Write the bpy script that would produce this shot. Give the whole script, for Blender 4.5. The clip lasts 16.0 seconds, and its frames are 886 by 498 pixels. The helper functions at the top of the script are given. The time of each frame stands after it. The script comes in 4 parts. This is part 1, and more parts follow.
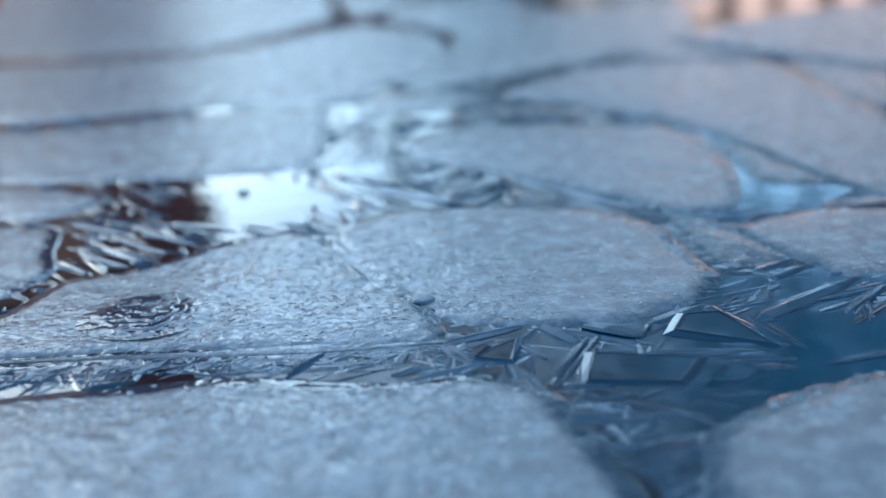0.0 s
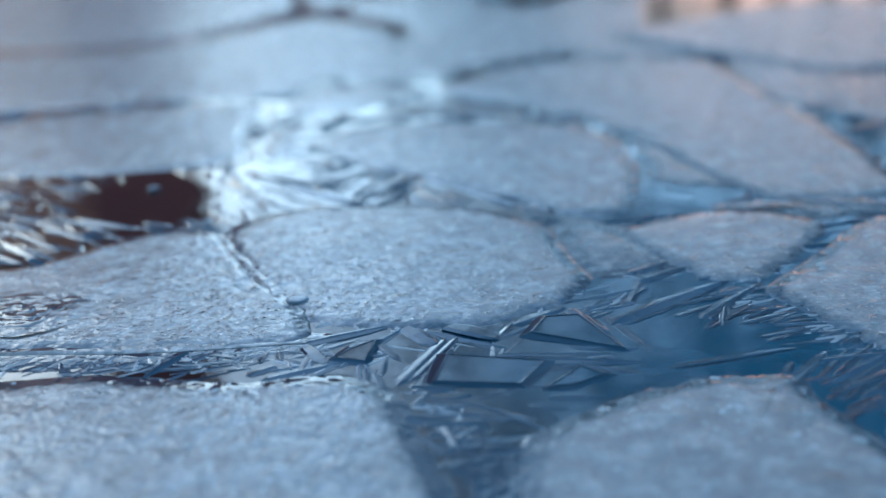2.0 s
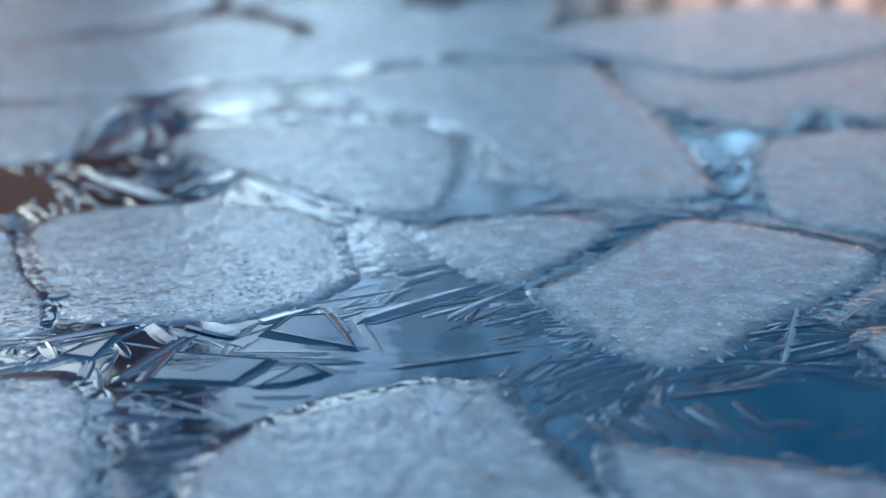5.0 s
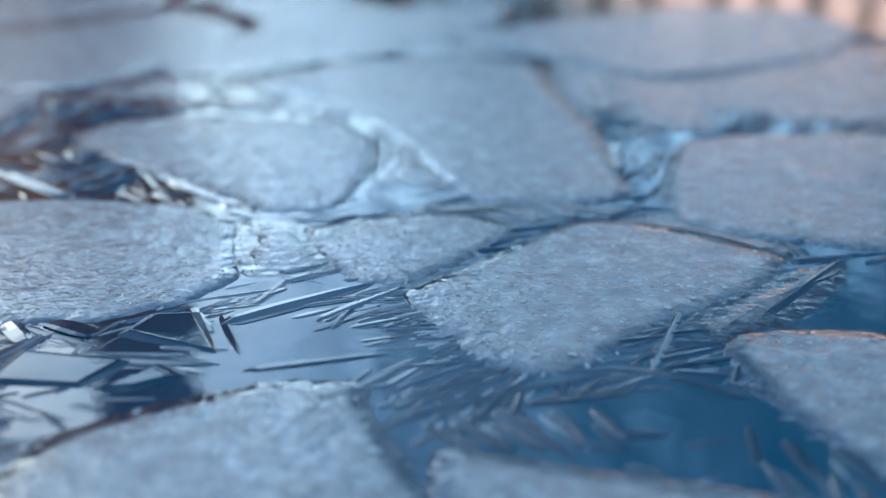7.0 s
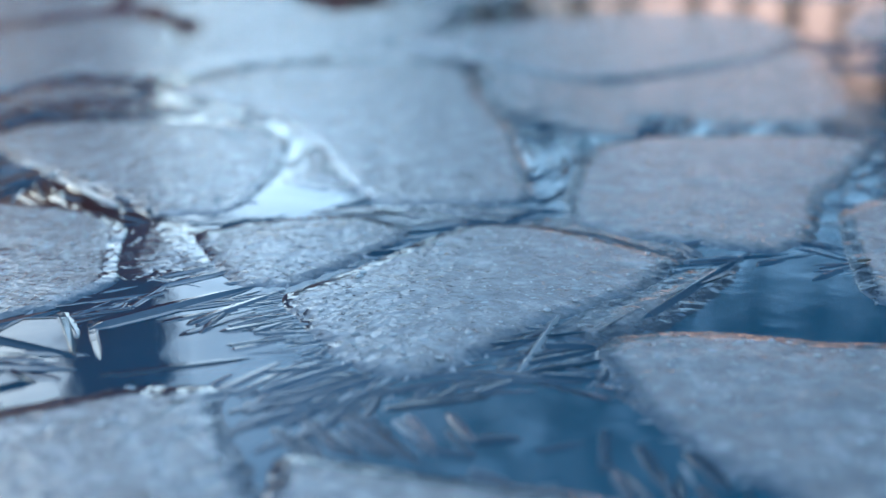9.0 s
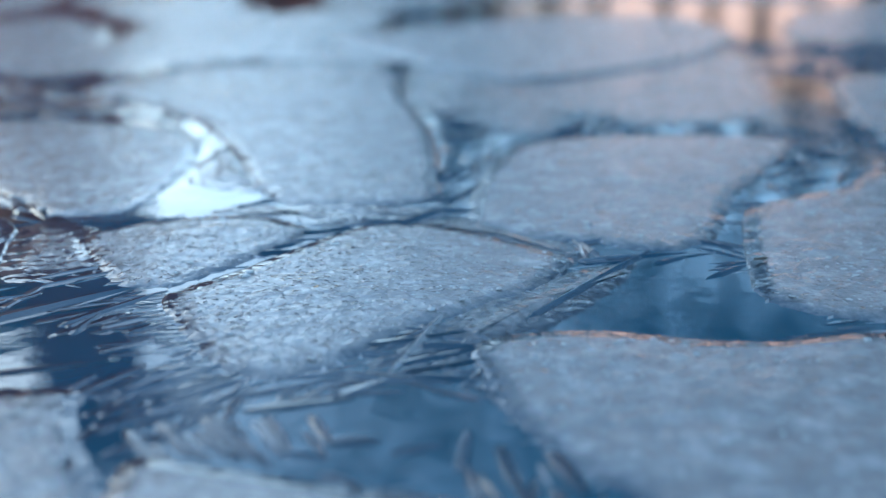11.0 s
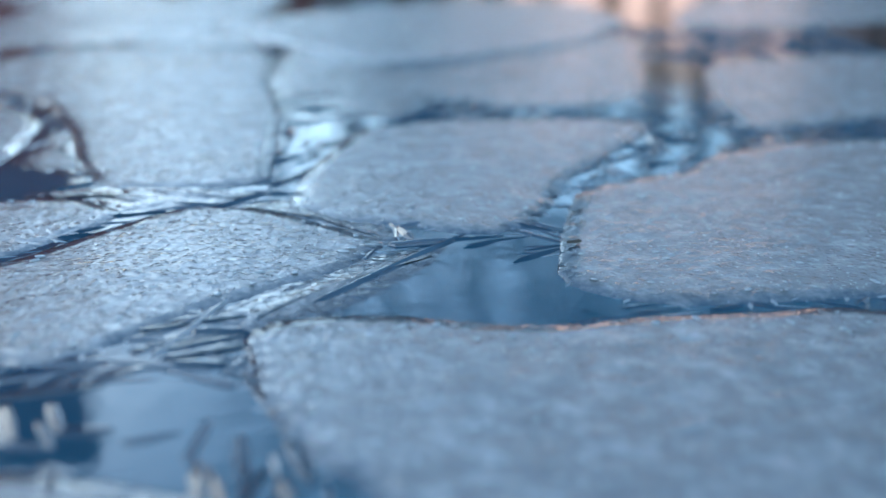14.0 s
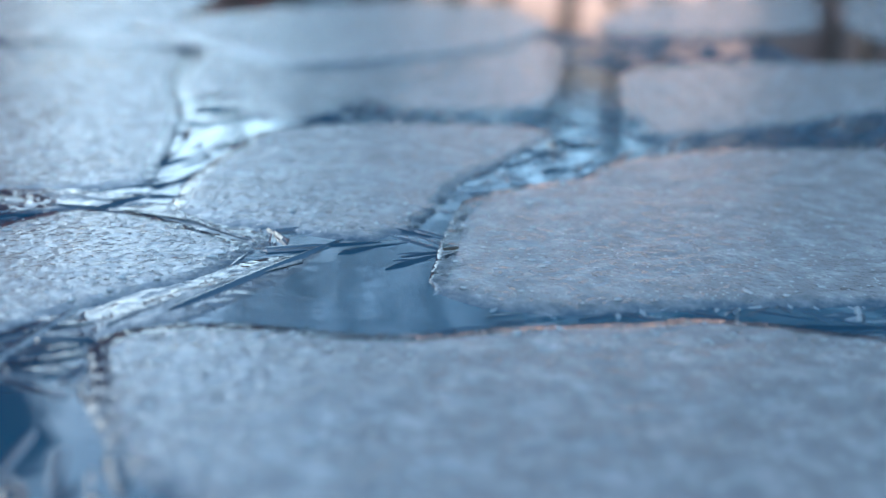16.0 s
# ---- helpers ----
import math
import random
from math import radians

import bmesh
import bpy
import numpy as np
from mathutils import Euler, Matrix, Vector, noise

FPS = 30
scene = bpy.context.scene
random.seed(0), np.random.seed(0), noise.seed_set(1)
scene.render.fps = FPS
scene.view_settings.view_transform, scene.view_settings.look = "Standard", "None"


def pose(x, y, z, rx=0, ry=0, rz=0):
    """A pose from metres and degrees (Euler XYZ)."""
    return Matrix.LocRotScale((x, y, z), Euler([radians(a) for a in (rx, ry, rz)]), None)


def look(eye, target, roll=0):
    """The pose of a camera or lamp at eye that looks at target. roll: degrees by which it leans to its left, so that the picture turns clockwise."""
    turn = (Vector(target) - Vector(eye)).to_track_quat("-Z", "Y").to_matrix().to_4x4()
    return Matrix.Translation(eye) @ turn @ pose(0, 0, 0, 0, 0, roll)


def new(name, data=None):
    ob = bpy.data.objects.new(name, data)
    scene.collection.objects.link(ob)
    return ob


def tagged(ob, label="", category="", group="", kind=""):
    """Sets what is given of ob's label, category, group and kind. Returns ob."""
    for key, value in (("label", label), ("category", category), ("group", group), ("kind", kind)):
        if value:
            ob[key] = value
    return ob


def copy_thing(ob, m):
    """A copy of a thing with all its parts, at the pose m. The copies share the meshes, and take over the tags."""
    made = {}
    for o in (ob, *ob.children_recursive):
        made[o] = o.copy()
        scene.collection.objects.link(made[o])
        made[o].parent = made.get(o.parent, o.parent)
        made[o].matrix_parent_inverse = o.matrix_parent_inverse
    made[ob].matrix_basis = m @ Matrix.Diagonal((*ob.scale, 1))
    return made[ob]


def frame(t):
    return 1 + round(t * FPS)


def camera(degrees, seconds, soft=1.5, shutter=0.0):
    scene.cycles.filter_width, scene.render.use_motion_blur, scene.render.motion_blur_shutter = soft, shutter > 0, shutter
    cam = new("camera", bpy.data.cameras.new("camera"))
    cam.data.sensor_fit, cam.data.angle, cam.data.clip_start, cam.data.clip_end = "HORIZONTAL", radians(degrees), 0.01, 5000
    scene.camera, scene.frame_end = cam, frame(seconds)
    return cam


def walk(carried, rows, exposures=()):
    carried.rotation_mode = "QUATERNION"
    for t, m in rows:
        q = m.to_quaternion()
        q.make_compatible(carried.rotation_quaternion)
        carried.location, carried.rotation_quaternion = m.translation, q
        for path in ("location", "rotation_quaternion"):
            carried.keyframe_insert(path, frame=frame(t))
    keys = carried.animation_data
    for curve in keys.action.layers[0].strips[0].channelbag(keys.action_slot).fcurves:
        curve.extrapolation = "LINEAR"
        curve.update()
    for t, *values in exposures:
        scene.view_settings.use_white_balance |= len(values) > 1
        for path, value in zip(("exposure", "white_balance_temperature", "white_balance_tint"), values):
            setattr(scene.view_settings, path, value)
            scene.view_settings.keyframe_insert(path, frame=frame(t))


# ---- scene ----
# ---------------------------------------------------------------- camera
# seconds, eye in centimetres (x right, y ahead, z up), yaw to the left, pitch up, lean to the left in degrees
PATH = [
    (0, 0.00, -0.00, 12.00, 0.07, -17.81, -2.50),
    (0.5, 0.80, -0.18, 12.12, 0.14, -17.98, -2.55),
    (1, 1.65, -0.37, 12.26, 0.11, -18.16, -2.53),
    (1.5, 2.62, -0.55, 12.41, 0.08, -18.32, -2.33),
    (2, 3.72, -0.66, 12.54, 0.12, -18.45, -1.99),
    (2.5, 4.88, -0.75, 12.65, 0.18, -18.48, -1.76),
    (3, 6.05, -0.84, 12.71, 0.17, -18.45, -1.66),
    (3.5, 7.22, -0.91, 12.71, 0.13, -18.42, -1.56),
    (4, 8.41, -0.92, 12.64, 0.09, -18.43, -1.49),
    (4.5, 9.54, -0.85, 12.50, 0.07, -18.44, -1.35),
    (5, 10.62, -0.70, 12.31, 0.02, -18.40, -1.12),
    (5.2, 11.00, -0.62, 12.24, -0.03, -18.38, -1.01),
    (7.3, 14.22, 0.49, 11.76, -0.62, -18.25, -0.15),
    (7.5, 14.52, 0.55, 11.72, -0.71, -18.21, -0.11),
    (8, 15.22, 0.64, 11.66, -0.98, -18.15, -0.13),
    (8.5, 15.90, 0.73, 11.59, -1.25, -18.07, -0.19),
    (9, 16.58, 0.84, 11.49, -1.47, -17.95, -0.15),
    (9.2, 16.84, 0.88, 11.43, -1.55, -17.92, -0.09),
    (11.3, 19.34, 1.40, 11.01, -3.06, -17.65, 0.15),
    (11.5, 19.61, 1.42, 10.96, -3.21, -17.71, 0.20),
    (12, 20.30, 1.51, 10.90, -3.63, -17.82, 0.23),
    (12.5, 20.99, 1.59, 10.80, -4.05, -17.90, 0.30),
    (13, 21.69, 1.70, 10.70, -4.45, -17.98, 0.41),
    (13.5, 22.40, 1.84, 10.63, -4.86, -18.05, 0.57),
    (14, 23.09, 2.00, 10.58, -5.31, -18.07, 0.76),
    (14.5, 23.73, 2.15, 10.54, -5.81, -18.05, 1.02),
    (15, 24.34, 2.29, 10.53, -6.34, -18.02, 1.34),
    (15.5, 24.90, 2.40, 10.53, -6.90, -17.98, 1.64),
    (16, 25.45, 2.47, 10.51, -7.44, -17.89, 1.94),
]
CM = 0.01


def gaze(t, x, y, z, yaw, pitch, roll):
    a, b = radians(yaw), radians(pitch)
    eye = Vector((x, y, z)) * CM
    return t, look(eye, eye + Vector((-math.sin(a) * math.cos(b), math.cos(a) * math.cos(b), math.sin(b))), roll)


cam = camera(40.0, 16.0)
cam.data.dof.use_dof = True
cam.data.dof.focus_distance = 0.332
cam.data.dof.aperture_fstop = 6.1
walk(cam, [gaze(*row) for row in PATH], [(0, 1.96, 5030, -2), (9, 1.97, 5020, -2), (16, 2.06, 5150, -1)])

# ---------------------------------------------------------------- light
SUN_AZIMUTH, SUN_HEIGHT = -36.0, 15.0
world = bpy.data.worlds.new("sky")
scene.world = world
world.use_nodes = True
sky = world.node_tree.nodes.new("ShaderNodeTexSky")
sky.sky_type = "NISHITA"
sky.sun_disc = False
sky.sun_elevation = radians(SUN_HEIGHT)
sky.sun_rotation = radians(SUN_AZIMUTH)
sky.air_density, sky.dust_density, sky.ozone_density = 1.0, 1.0, 0.9
backing = world.node_tree.nodes["Background"]
world.node_tree.links.new(sky.outputs[0], backing.inputs[0])
backing.inputs[1].default_value = 0.15

sun = new("sun", bpy.data.lights.new("sun", "SUN"))
sun.data.energy, sun.data.angle, sun.data.color = 5.0, radians(1.0), (1.0, 0.78, 0.6)
a, b = radians(SUN_AZIMUTH), radians(SUN_HEIGHT)
toward = Vector((math.sin(a) * math.cos(b), math.cos(a) * math.cos(b), math.sin(b)))
sun.matrix_world = look(toward * 20, (0, 0, 0))


# ---------------------------------------------------------------- materials
def material(name):
    m = bpy.data.materials.new(name)
    m.use_nodes = True
    return m, m.node_tree, m.node_tree.nodes["Principled BSDF"]


def coordinates(tree):
    return tree.nodes.new("ShaderNodeNewGeometry").outputs["Position"]


def noise_map(tree, scale, detail=3.0, rough=0.6, stretch=(1, 1, 1)):
    m = tree.nodes.new("ShaderNodeMapping")
    m.inputs["Scale"].default_value = stretch
    tree.links.new(coordinates(tree), m.inputs[0])
    n = tree.nodes.new("ShaderNodeTexNoise")
    n.inputs["Scale"].default_value, n.inputs["Detail"].default_value, n.inputs["Roughness"].default_value = scale, detail, rough
    tree.links.new(m.outputs[0], n.inputs["Vector"])
    return n.outputs["Fac"]


def cell_map(tree, scale, feature="F1"):
    n = tree.nodes.new("ShaderNodeTexVoronoi")
    n.feature = feature
    n.inputs["Scale"].default_value = scale
    shift = tree.nodes.new("ShaderNodeTexNoise")
    shift.inputs["Scale"].default_value, shift.inputs["Detail"].default_value = scale * 0.9, 2.0
    tree.links.new(coordinates(tree), shift.inputs["Vector"])
    far = tree.nodes.new("ShaderNodeVectorMath")
    far.operation = "MULTIPLY_ADD"
    far.inputs[1].default_value = (1.3 / scale,) * 3
    tree.links.new(shift.outputs["Color"], far.inputs[0])
    tree.links.new(coordinates(tree), far.inputs[2])
    tree.links.new(far.outputs[0], n.inputs["Vector"])
    return n.outputs["Distance"]


def ramp(tree, value, stops):
    r = tree.nodes.new("ShaderNodeValToRGB")
    while len(r.color_ramp.elements) < len(stops):
        r.color_ramp.elements.new(0.5)
    for e, (at, c) in zip(r.color_ramp.elements, stops):
        e.position, e.color = at, (*c, 1.0) if len(c) == 3 else c
    tree.links.new(value, r.inputs[0])
    return r.outputs[0]


def grey(*stops):
    return [(at, (v, v, v)) for at, v in stops]


def relief(tree, heights):
    """Bumps one over another: rows of height map, distance in metres and strength. Returns the normal."""
    last = None
    for value, far, strength in heights:
        n = tree.nodes.new("ShaderNodeBump")
        n.inputs["Distance"].default_value, n.inputs["Strength"].default_value = far, strength
        tree.links.new(value, n.inputs["Height"])
        if last:
            tree.links.new(last, n.inputs["Normal"])
        last = n.outputs[0]
    return last


def mix(tree, fac, a, b):
    n = tree.nodes.new("ShaderNodeMix")
    n.data_type = "RGBA"
    tree.links.new(fac, n.inputs[0])
    for socket, value in ((n.inputs[6], a), (n.inputs[7], b)):
        if isinstance(value, tuple):
            socket.default_value = (*value, 1.0)
        else:
            tree.links.new(value, socket)
    return n.outputs[2]


def sums(tree, kind, a, b):
    n = tree.nodes.new("ShaderNodeMath")
    n.operation = kind
    for socket, value in zip(n.inputs, (a, b)):
        if isinstance(value, float):
            socket.default_value = value
        else:
            tree.links.new(value, socket)
    return n.outputs[0]


def frosted_ice():
    """Frost that thins out into clear ice towards the edges of a plate."""
    m, tree, out = material("frosted_ice")
    cover = tree.nodes.new("ShaderNodeAttribute")
    cover.attribute_name = "frost"
    ragged = sums(tree, "ADD", cover.outputs["Fac"], sums(tree, "MULTIPLY", sums(tree, "SUBTRACT", noise_map(tree, 210, 5, 0.75), 0.5), 1.1))
    mask = ramp(tree, ragged, grey((0.22, 0.0), (0.74, 1.0)))
    patch = noise_map(tree, 110, 5, 0.7)
    frost = ramp(tree, patch, [(0.28, (0.124, 0.111, 0.1)), (0.5, (0.194, 0.175, 0.157)), (0.74, (0.352, 0.322, 0.292))])
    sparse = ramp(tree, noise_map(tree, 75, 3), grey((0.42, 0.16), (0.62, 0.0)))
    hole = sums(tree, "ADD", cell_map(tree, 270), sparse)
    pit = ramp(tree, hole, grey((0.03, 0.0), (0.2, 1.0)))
    # base colour goes darker inside the same pits
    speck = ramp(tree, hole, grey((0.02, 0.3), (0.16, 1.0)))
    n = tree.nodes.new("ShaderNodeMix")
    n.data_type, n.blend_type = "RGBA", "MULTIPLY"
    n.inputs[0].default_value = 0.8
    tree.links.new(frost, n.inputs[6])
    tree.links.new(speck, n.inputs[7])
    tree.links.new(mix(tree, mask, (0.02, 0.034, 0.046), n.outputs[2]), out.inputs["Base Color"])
    grain = noise_map(tree, 420, 4, 0.65)
    tree.links.new(mix(tree, mask, (0.06, 0.06, 0.06), ramp(tree, grain, grey((0.35, 0.11), (0.75, 0.33)))), out.inputs["Roughness"])
    out.inputs["IOR"].default_value = 1.4
    tree.links.new(sums(tree, "ADD", sums(tree, "MULTIPLY", mask, 0.3), 0.5), out.inputs["Specular IOR Level"])
    last = relief(tree, [(noise_map(tree, 70, 3), 0.003, 0.18), (noise_map(tree, 190, 1), 0.002, 0.22)])
    for value, far, strength in ((noise_map(tree, 260, 1), 0.0012, 0.3), (noise_map(tree, 480, 2, 0.5), 0.0005, 0.5), (pit, 0.0005, 0.5), (ramp(tree, cell_map(tree, 420), grey((0.03, 1.0), (0.42, 0.0))), 0.0005, 0.55), (noise_map(tree, 900, 3, 0.55), 0.0002, 0.5)):
        bump = tree.nodes.new("ShaderNodeBump")
        bump.inputs["Distance"].default_value = far
        tree.links.new(sums(tree, "MULTIPLY", mask, strength), bump.inputs["Strength"])
        tree.links.new(value, bump.inputs["Height"])
        tree.links.new(last, bump.inputs["Normal"])
        last = bump.outputs[0]
    tree.links.new(last, out.inputs["Normal"])
    return m


def clear_ice(name, colour, rough, wave):
    m, tree, out = material(name)
    deep = noise_map(tree, 28, 3)
    light = tuple(min(1, 1.7 * c) for c in colour)
    tree.links.new(ramp(tree, deep, [(0.35, colour), (0.75, light)]), out.inputs["Base Color"])
    tree.links.new(ramp(tree, noise_map(tree, 160, 3), grey((0.35, rough), (0.75, rough * 2.2))), out.inputs["Roughness"])
    out.inputs["IOR"].default_value = 1.4
    tree.links.new(relief(tree, [(noise_map(tree, 30, 2), 0.004, wave), (noise_map(tree, 260, 2), 0.0004, wave)]), out.inputs["Normal"])
    return m


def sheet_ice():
    """Black clear ice with teal clouds, the main one painted in for mirrored blue sky."""
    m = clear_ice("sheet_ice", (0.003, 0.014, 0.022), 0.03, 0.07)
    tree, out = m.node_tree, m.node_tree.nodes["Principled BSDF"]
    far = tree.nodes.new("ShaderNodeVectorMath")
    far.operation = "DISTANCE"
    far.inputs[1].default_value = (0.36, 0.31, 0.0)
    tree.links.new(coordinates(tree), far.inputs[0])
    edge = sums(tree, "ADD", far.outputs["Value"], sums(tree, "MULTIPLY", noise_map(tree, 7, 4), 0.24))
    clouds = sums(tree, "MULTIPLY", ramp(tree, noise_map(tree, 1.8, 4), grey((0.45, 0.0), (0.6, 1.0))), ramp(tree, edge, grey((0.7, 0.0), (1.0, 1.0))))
    # teal put into the base colour where the near gaps mirror blue sky
    sky_teal = sums(tree, "MAXIMUM", ramp(tree, edge, grey((0.36, 1.0), (0.47, 0.0))), clouds)
    tree.links.new(mix(tree, sky_teal, (0.005, 0.006, 0.007), (0.009, 0.05, 0.075)), out.inputs["Base Color"])
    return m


def plain(name, dark, light, scale, rough, bump=0.0):
    m, tree, out = material(name)
    tree.links.new(ramp(tree, noise_map(tree, scale, 5), [(0.3, dark), (0.7, light)]), out.inputs["Base Color"])
    out.inputs["Roughness"].default_value = rough
    if bump:
        tree.links.new(relief(tree, [(noise_map(tree, scale * 4, 4), bump, 0.6)]), out.inputs["Normal"])
    return m


FROST = frosted_ice()
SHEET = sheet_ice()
NEEDLE = clear_ice("needle_ice", (0.008, 0.022, 0.034), 0.03, 0.06)
RIME = clear_ice("rime_ice", (0.15, 0.15, 0.145), 0.07, 0.08)
GREY_ICE = clear_ice("grey_ice", (0.06, 0.075, 0.09), 0.12, 0.05)
# paler than the plates: part of the lumps' glint is in this colour
GRAIN = clear_ice("grain_ice", (0.24, 0.229, 0.212), 0.08, 0.1)
SOIL = plain("frozen_soil", (0.03, 0.025, 0.02), (0.09, 0.075, 0.06), 3.0, 0.9, 0.01)
BARK = plain("bark", (0.03, 0.022, 0.018), (0.09, 0.065, 0.05), 6.0, 0.9, 0.01)
BOARD = plain("weathered_board", (0.54, 0.19, 0.11), (0.66, 0.29, 0.18), 4.0, 0.8, 0.004)
PLASTER = plain("terracotta_plaster", (0.34, 0.215, 0.195), (0.43, 0.285, 0.26), 1.5, 0.85, 0.004)
FROSTED_TWIG = plain("frosted_twig", (0.30, 0.31, 0.32), (0.58, 0.59, 0.60), 0.8, 0.9)
GREY_TWIG = plain("grey_twig", (0.32, 0.31, 0.3), (0.54, 0.52, 0.5), 0.8, 0.9)
DARK_TWIG = plain("dark_twig", (0.1, 0.088, 0.082), (0.2, 0.175, 0.16), 0.8, 0.9)
BROWN_TWIG = plain("brown_twig", (0.13, 0.045, 0.035), (0.25, 0.10, 0.08), 0.8, 0.9)
BRICK = plain("dark_brick", (0.16, 0.035, 0.028), (0.27, 0.075, 0.055), 5.0, 0.85, 0.01)
ROOF = plain("roof_tile", (0.04, 0.03, 0.03), (0.08, 0.06, 0.055), 5.0, 0.8, 0.01)


# ---------------------------------------------------------------- helpers
def mesh(name, verts, faces, mat, parent=None, label="", smooth=True):
    data = bpy.data.meshes.new(name)
    data.from_pydata([tuple(v) for v in verts], [], faces)
    data.materials.append(mat)
    data.polygons.foreach_set("use_smooth", [smooth] * len(data.polygons))
    data.update()
    ob = new(name, data)
    ob.parent = parent
    if label:
        ob["label"] = label
    return ob


def rounded(corners, step):
    """A closed outline through softened corners, as points at even steps."""
    p = np.array(corners, float)
    if np.sum(p[:, 0] * np.roll(p[:, 1], -1) - p[:, 1] * np.roll(p[:, 0], -1)) < 0:
        p = p[::-1]
    for _ in range(2):
        q = np.roll(p, -1, 0)
        p = np.stack([0.86 * p + 0.14 * q, 0.14 * p + 0.86 * q], 1).reshape(-1, 2)
    gap = np.hypot(*(np.roll(p, -1, 0) - p).T)
    s = np.r_[0, np.cumsum(gap)]
    n = max(24, int(s[-1] / step))
    at = np.arange(n) * s[-1] / n
    closed = np.r_[p, p[:1]]
    return np.stack([np.interp(at, s, closed[:, k]) for k in (0, 1)], 1)


def inward(p):
    """The inward normals of a closed outline that runs anticlockwise."""
    d = np.roll(p, -1, 0) - np.roll(p, 1, 0)
    d /= np.maximum(np.hypot(*d.T), 1e-9)[:, None]
    return np.stack([-d[:, 1], d[:, 0]], 1)


def inside(x, y, outline):
    p, q = outline, np.roll(outline, -1, 0)
    over = (p[:, 1] > y) != (q[:, 1] > y)
    with np.errstate(divide="ignore", invalid="ignore"):
        return np.sum(over & (x < (q[:, 0] - p[:, 0]) * (y - p[:, 1]) / (q[:, 1] - p[:, 1]) + p[:, 0])) % 2 == 1


# ---------------------------------------------------------------- ground and ice sheet
def ground():
    r = [0, 3, 10, 40, 200, 900]
    verts, faces, n = [(0, 0, -0.05)], [], 48
    for k in r[1:]:
        for i in range(n):
            w = 2 * math.pi * i / n
            verts.append((k * math.cos(w), k * math.sin(w), -0.05 + (0.015 * noise.noise((k + i, i * 0.7, 2)) if k > 3 else 0)))
    faces += [(0, 1 + i, 1 + (i + 1) % n) for i in range(n)]
    for k in range(len(r) - 2):
        for i in range(n):
            a, b = 1 + k * n + i, 1 + k * n + (i + 1) % n
            faces.append((a, a + n, b + n, b))
    tagged(mesh("ground", verts, faces, SOIL), "dark frozen soil round the frozen puddle", "ground", kind="structure")


def ice_sheet():
    """The frozen puddle: a sheet of clear ice with an uneven shore, as rings round its middle."""
    n, rings, low = 160, 26, -0.06
    verts, faces = [(0.15, 0.7, -0.001)], []
    for j in range(1, rings + 1):
        for i in range(n):
            w = 2 * math.pi * i / n
            far = 2.7 + 0.45 * noise.noise((2 * math.cos(w), 2 * math.sin(w), 7)) + 0.12 * noise.noise((9 * math.cos(w), 9 * math.sin(w), 3))
            r = far * j / rings
            verts.append((0.15 + r * math.cos(w), 0.7 + r * math.sin(w), -0.001))
    verts += [(x * 1.0, y, low) for x, y, _ in verts[-n:]]
    faces += [(0, 1 + i, 1 + (i + 1) % n) for i in range(n)]
    for j in range(rings):
        for i in range(n):
            a, b = 1 + j * n + i, 1 + j * n + (i + 1) % n
            faces.append((a, a + n, b + n, b))
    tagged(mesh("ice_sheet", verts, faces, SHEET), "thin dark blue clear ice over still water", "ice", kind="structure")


ground()
ice_sheet()


# ---------------------------------------------------------------- ice plates
plates, outlines = [], []


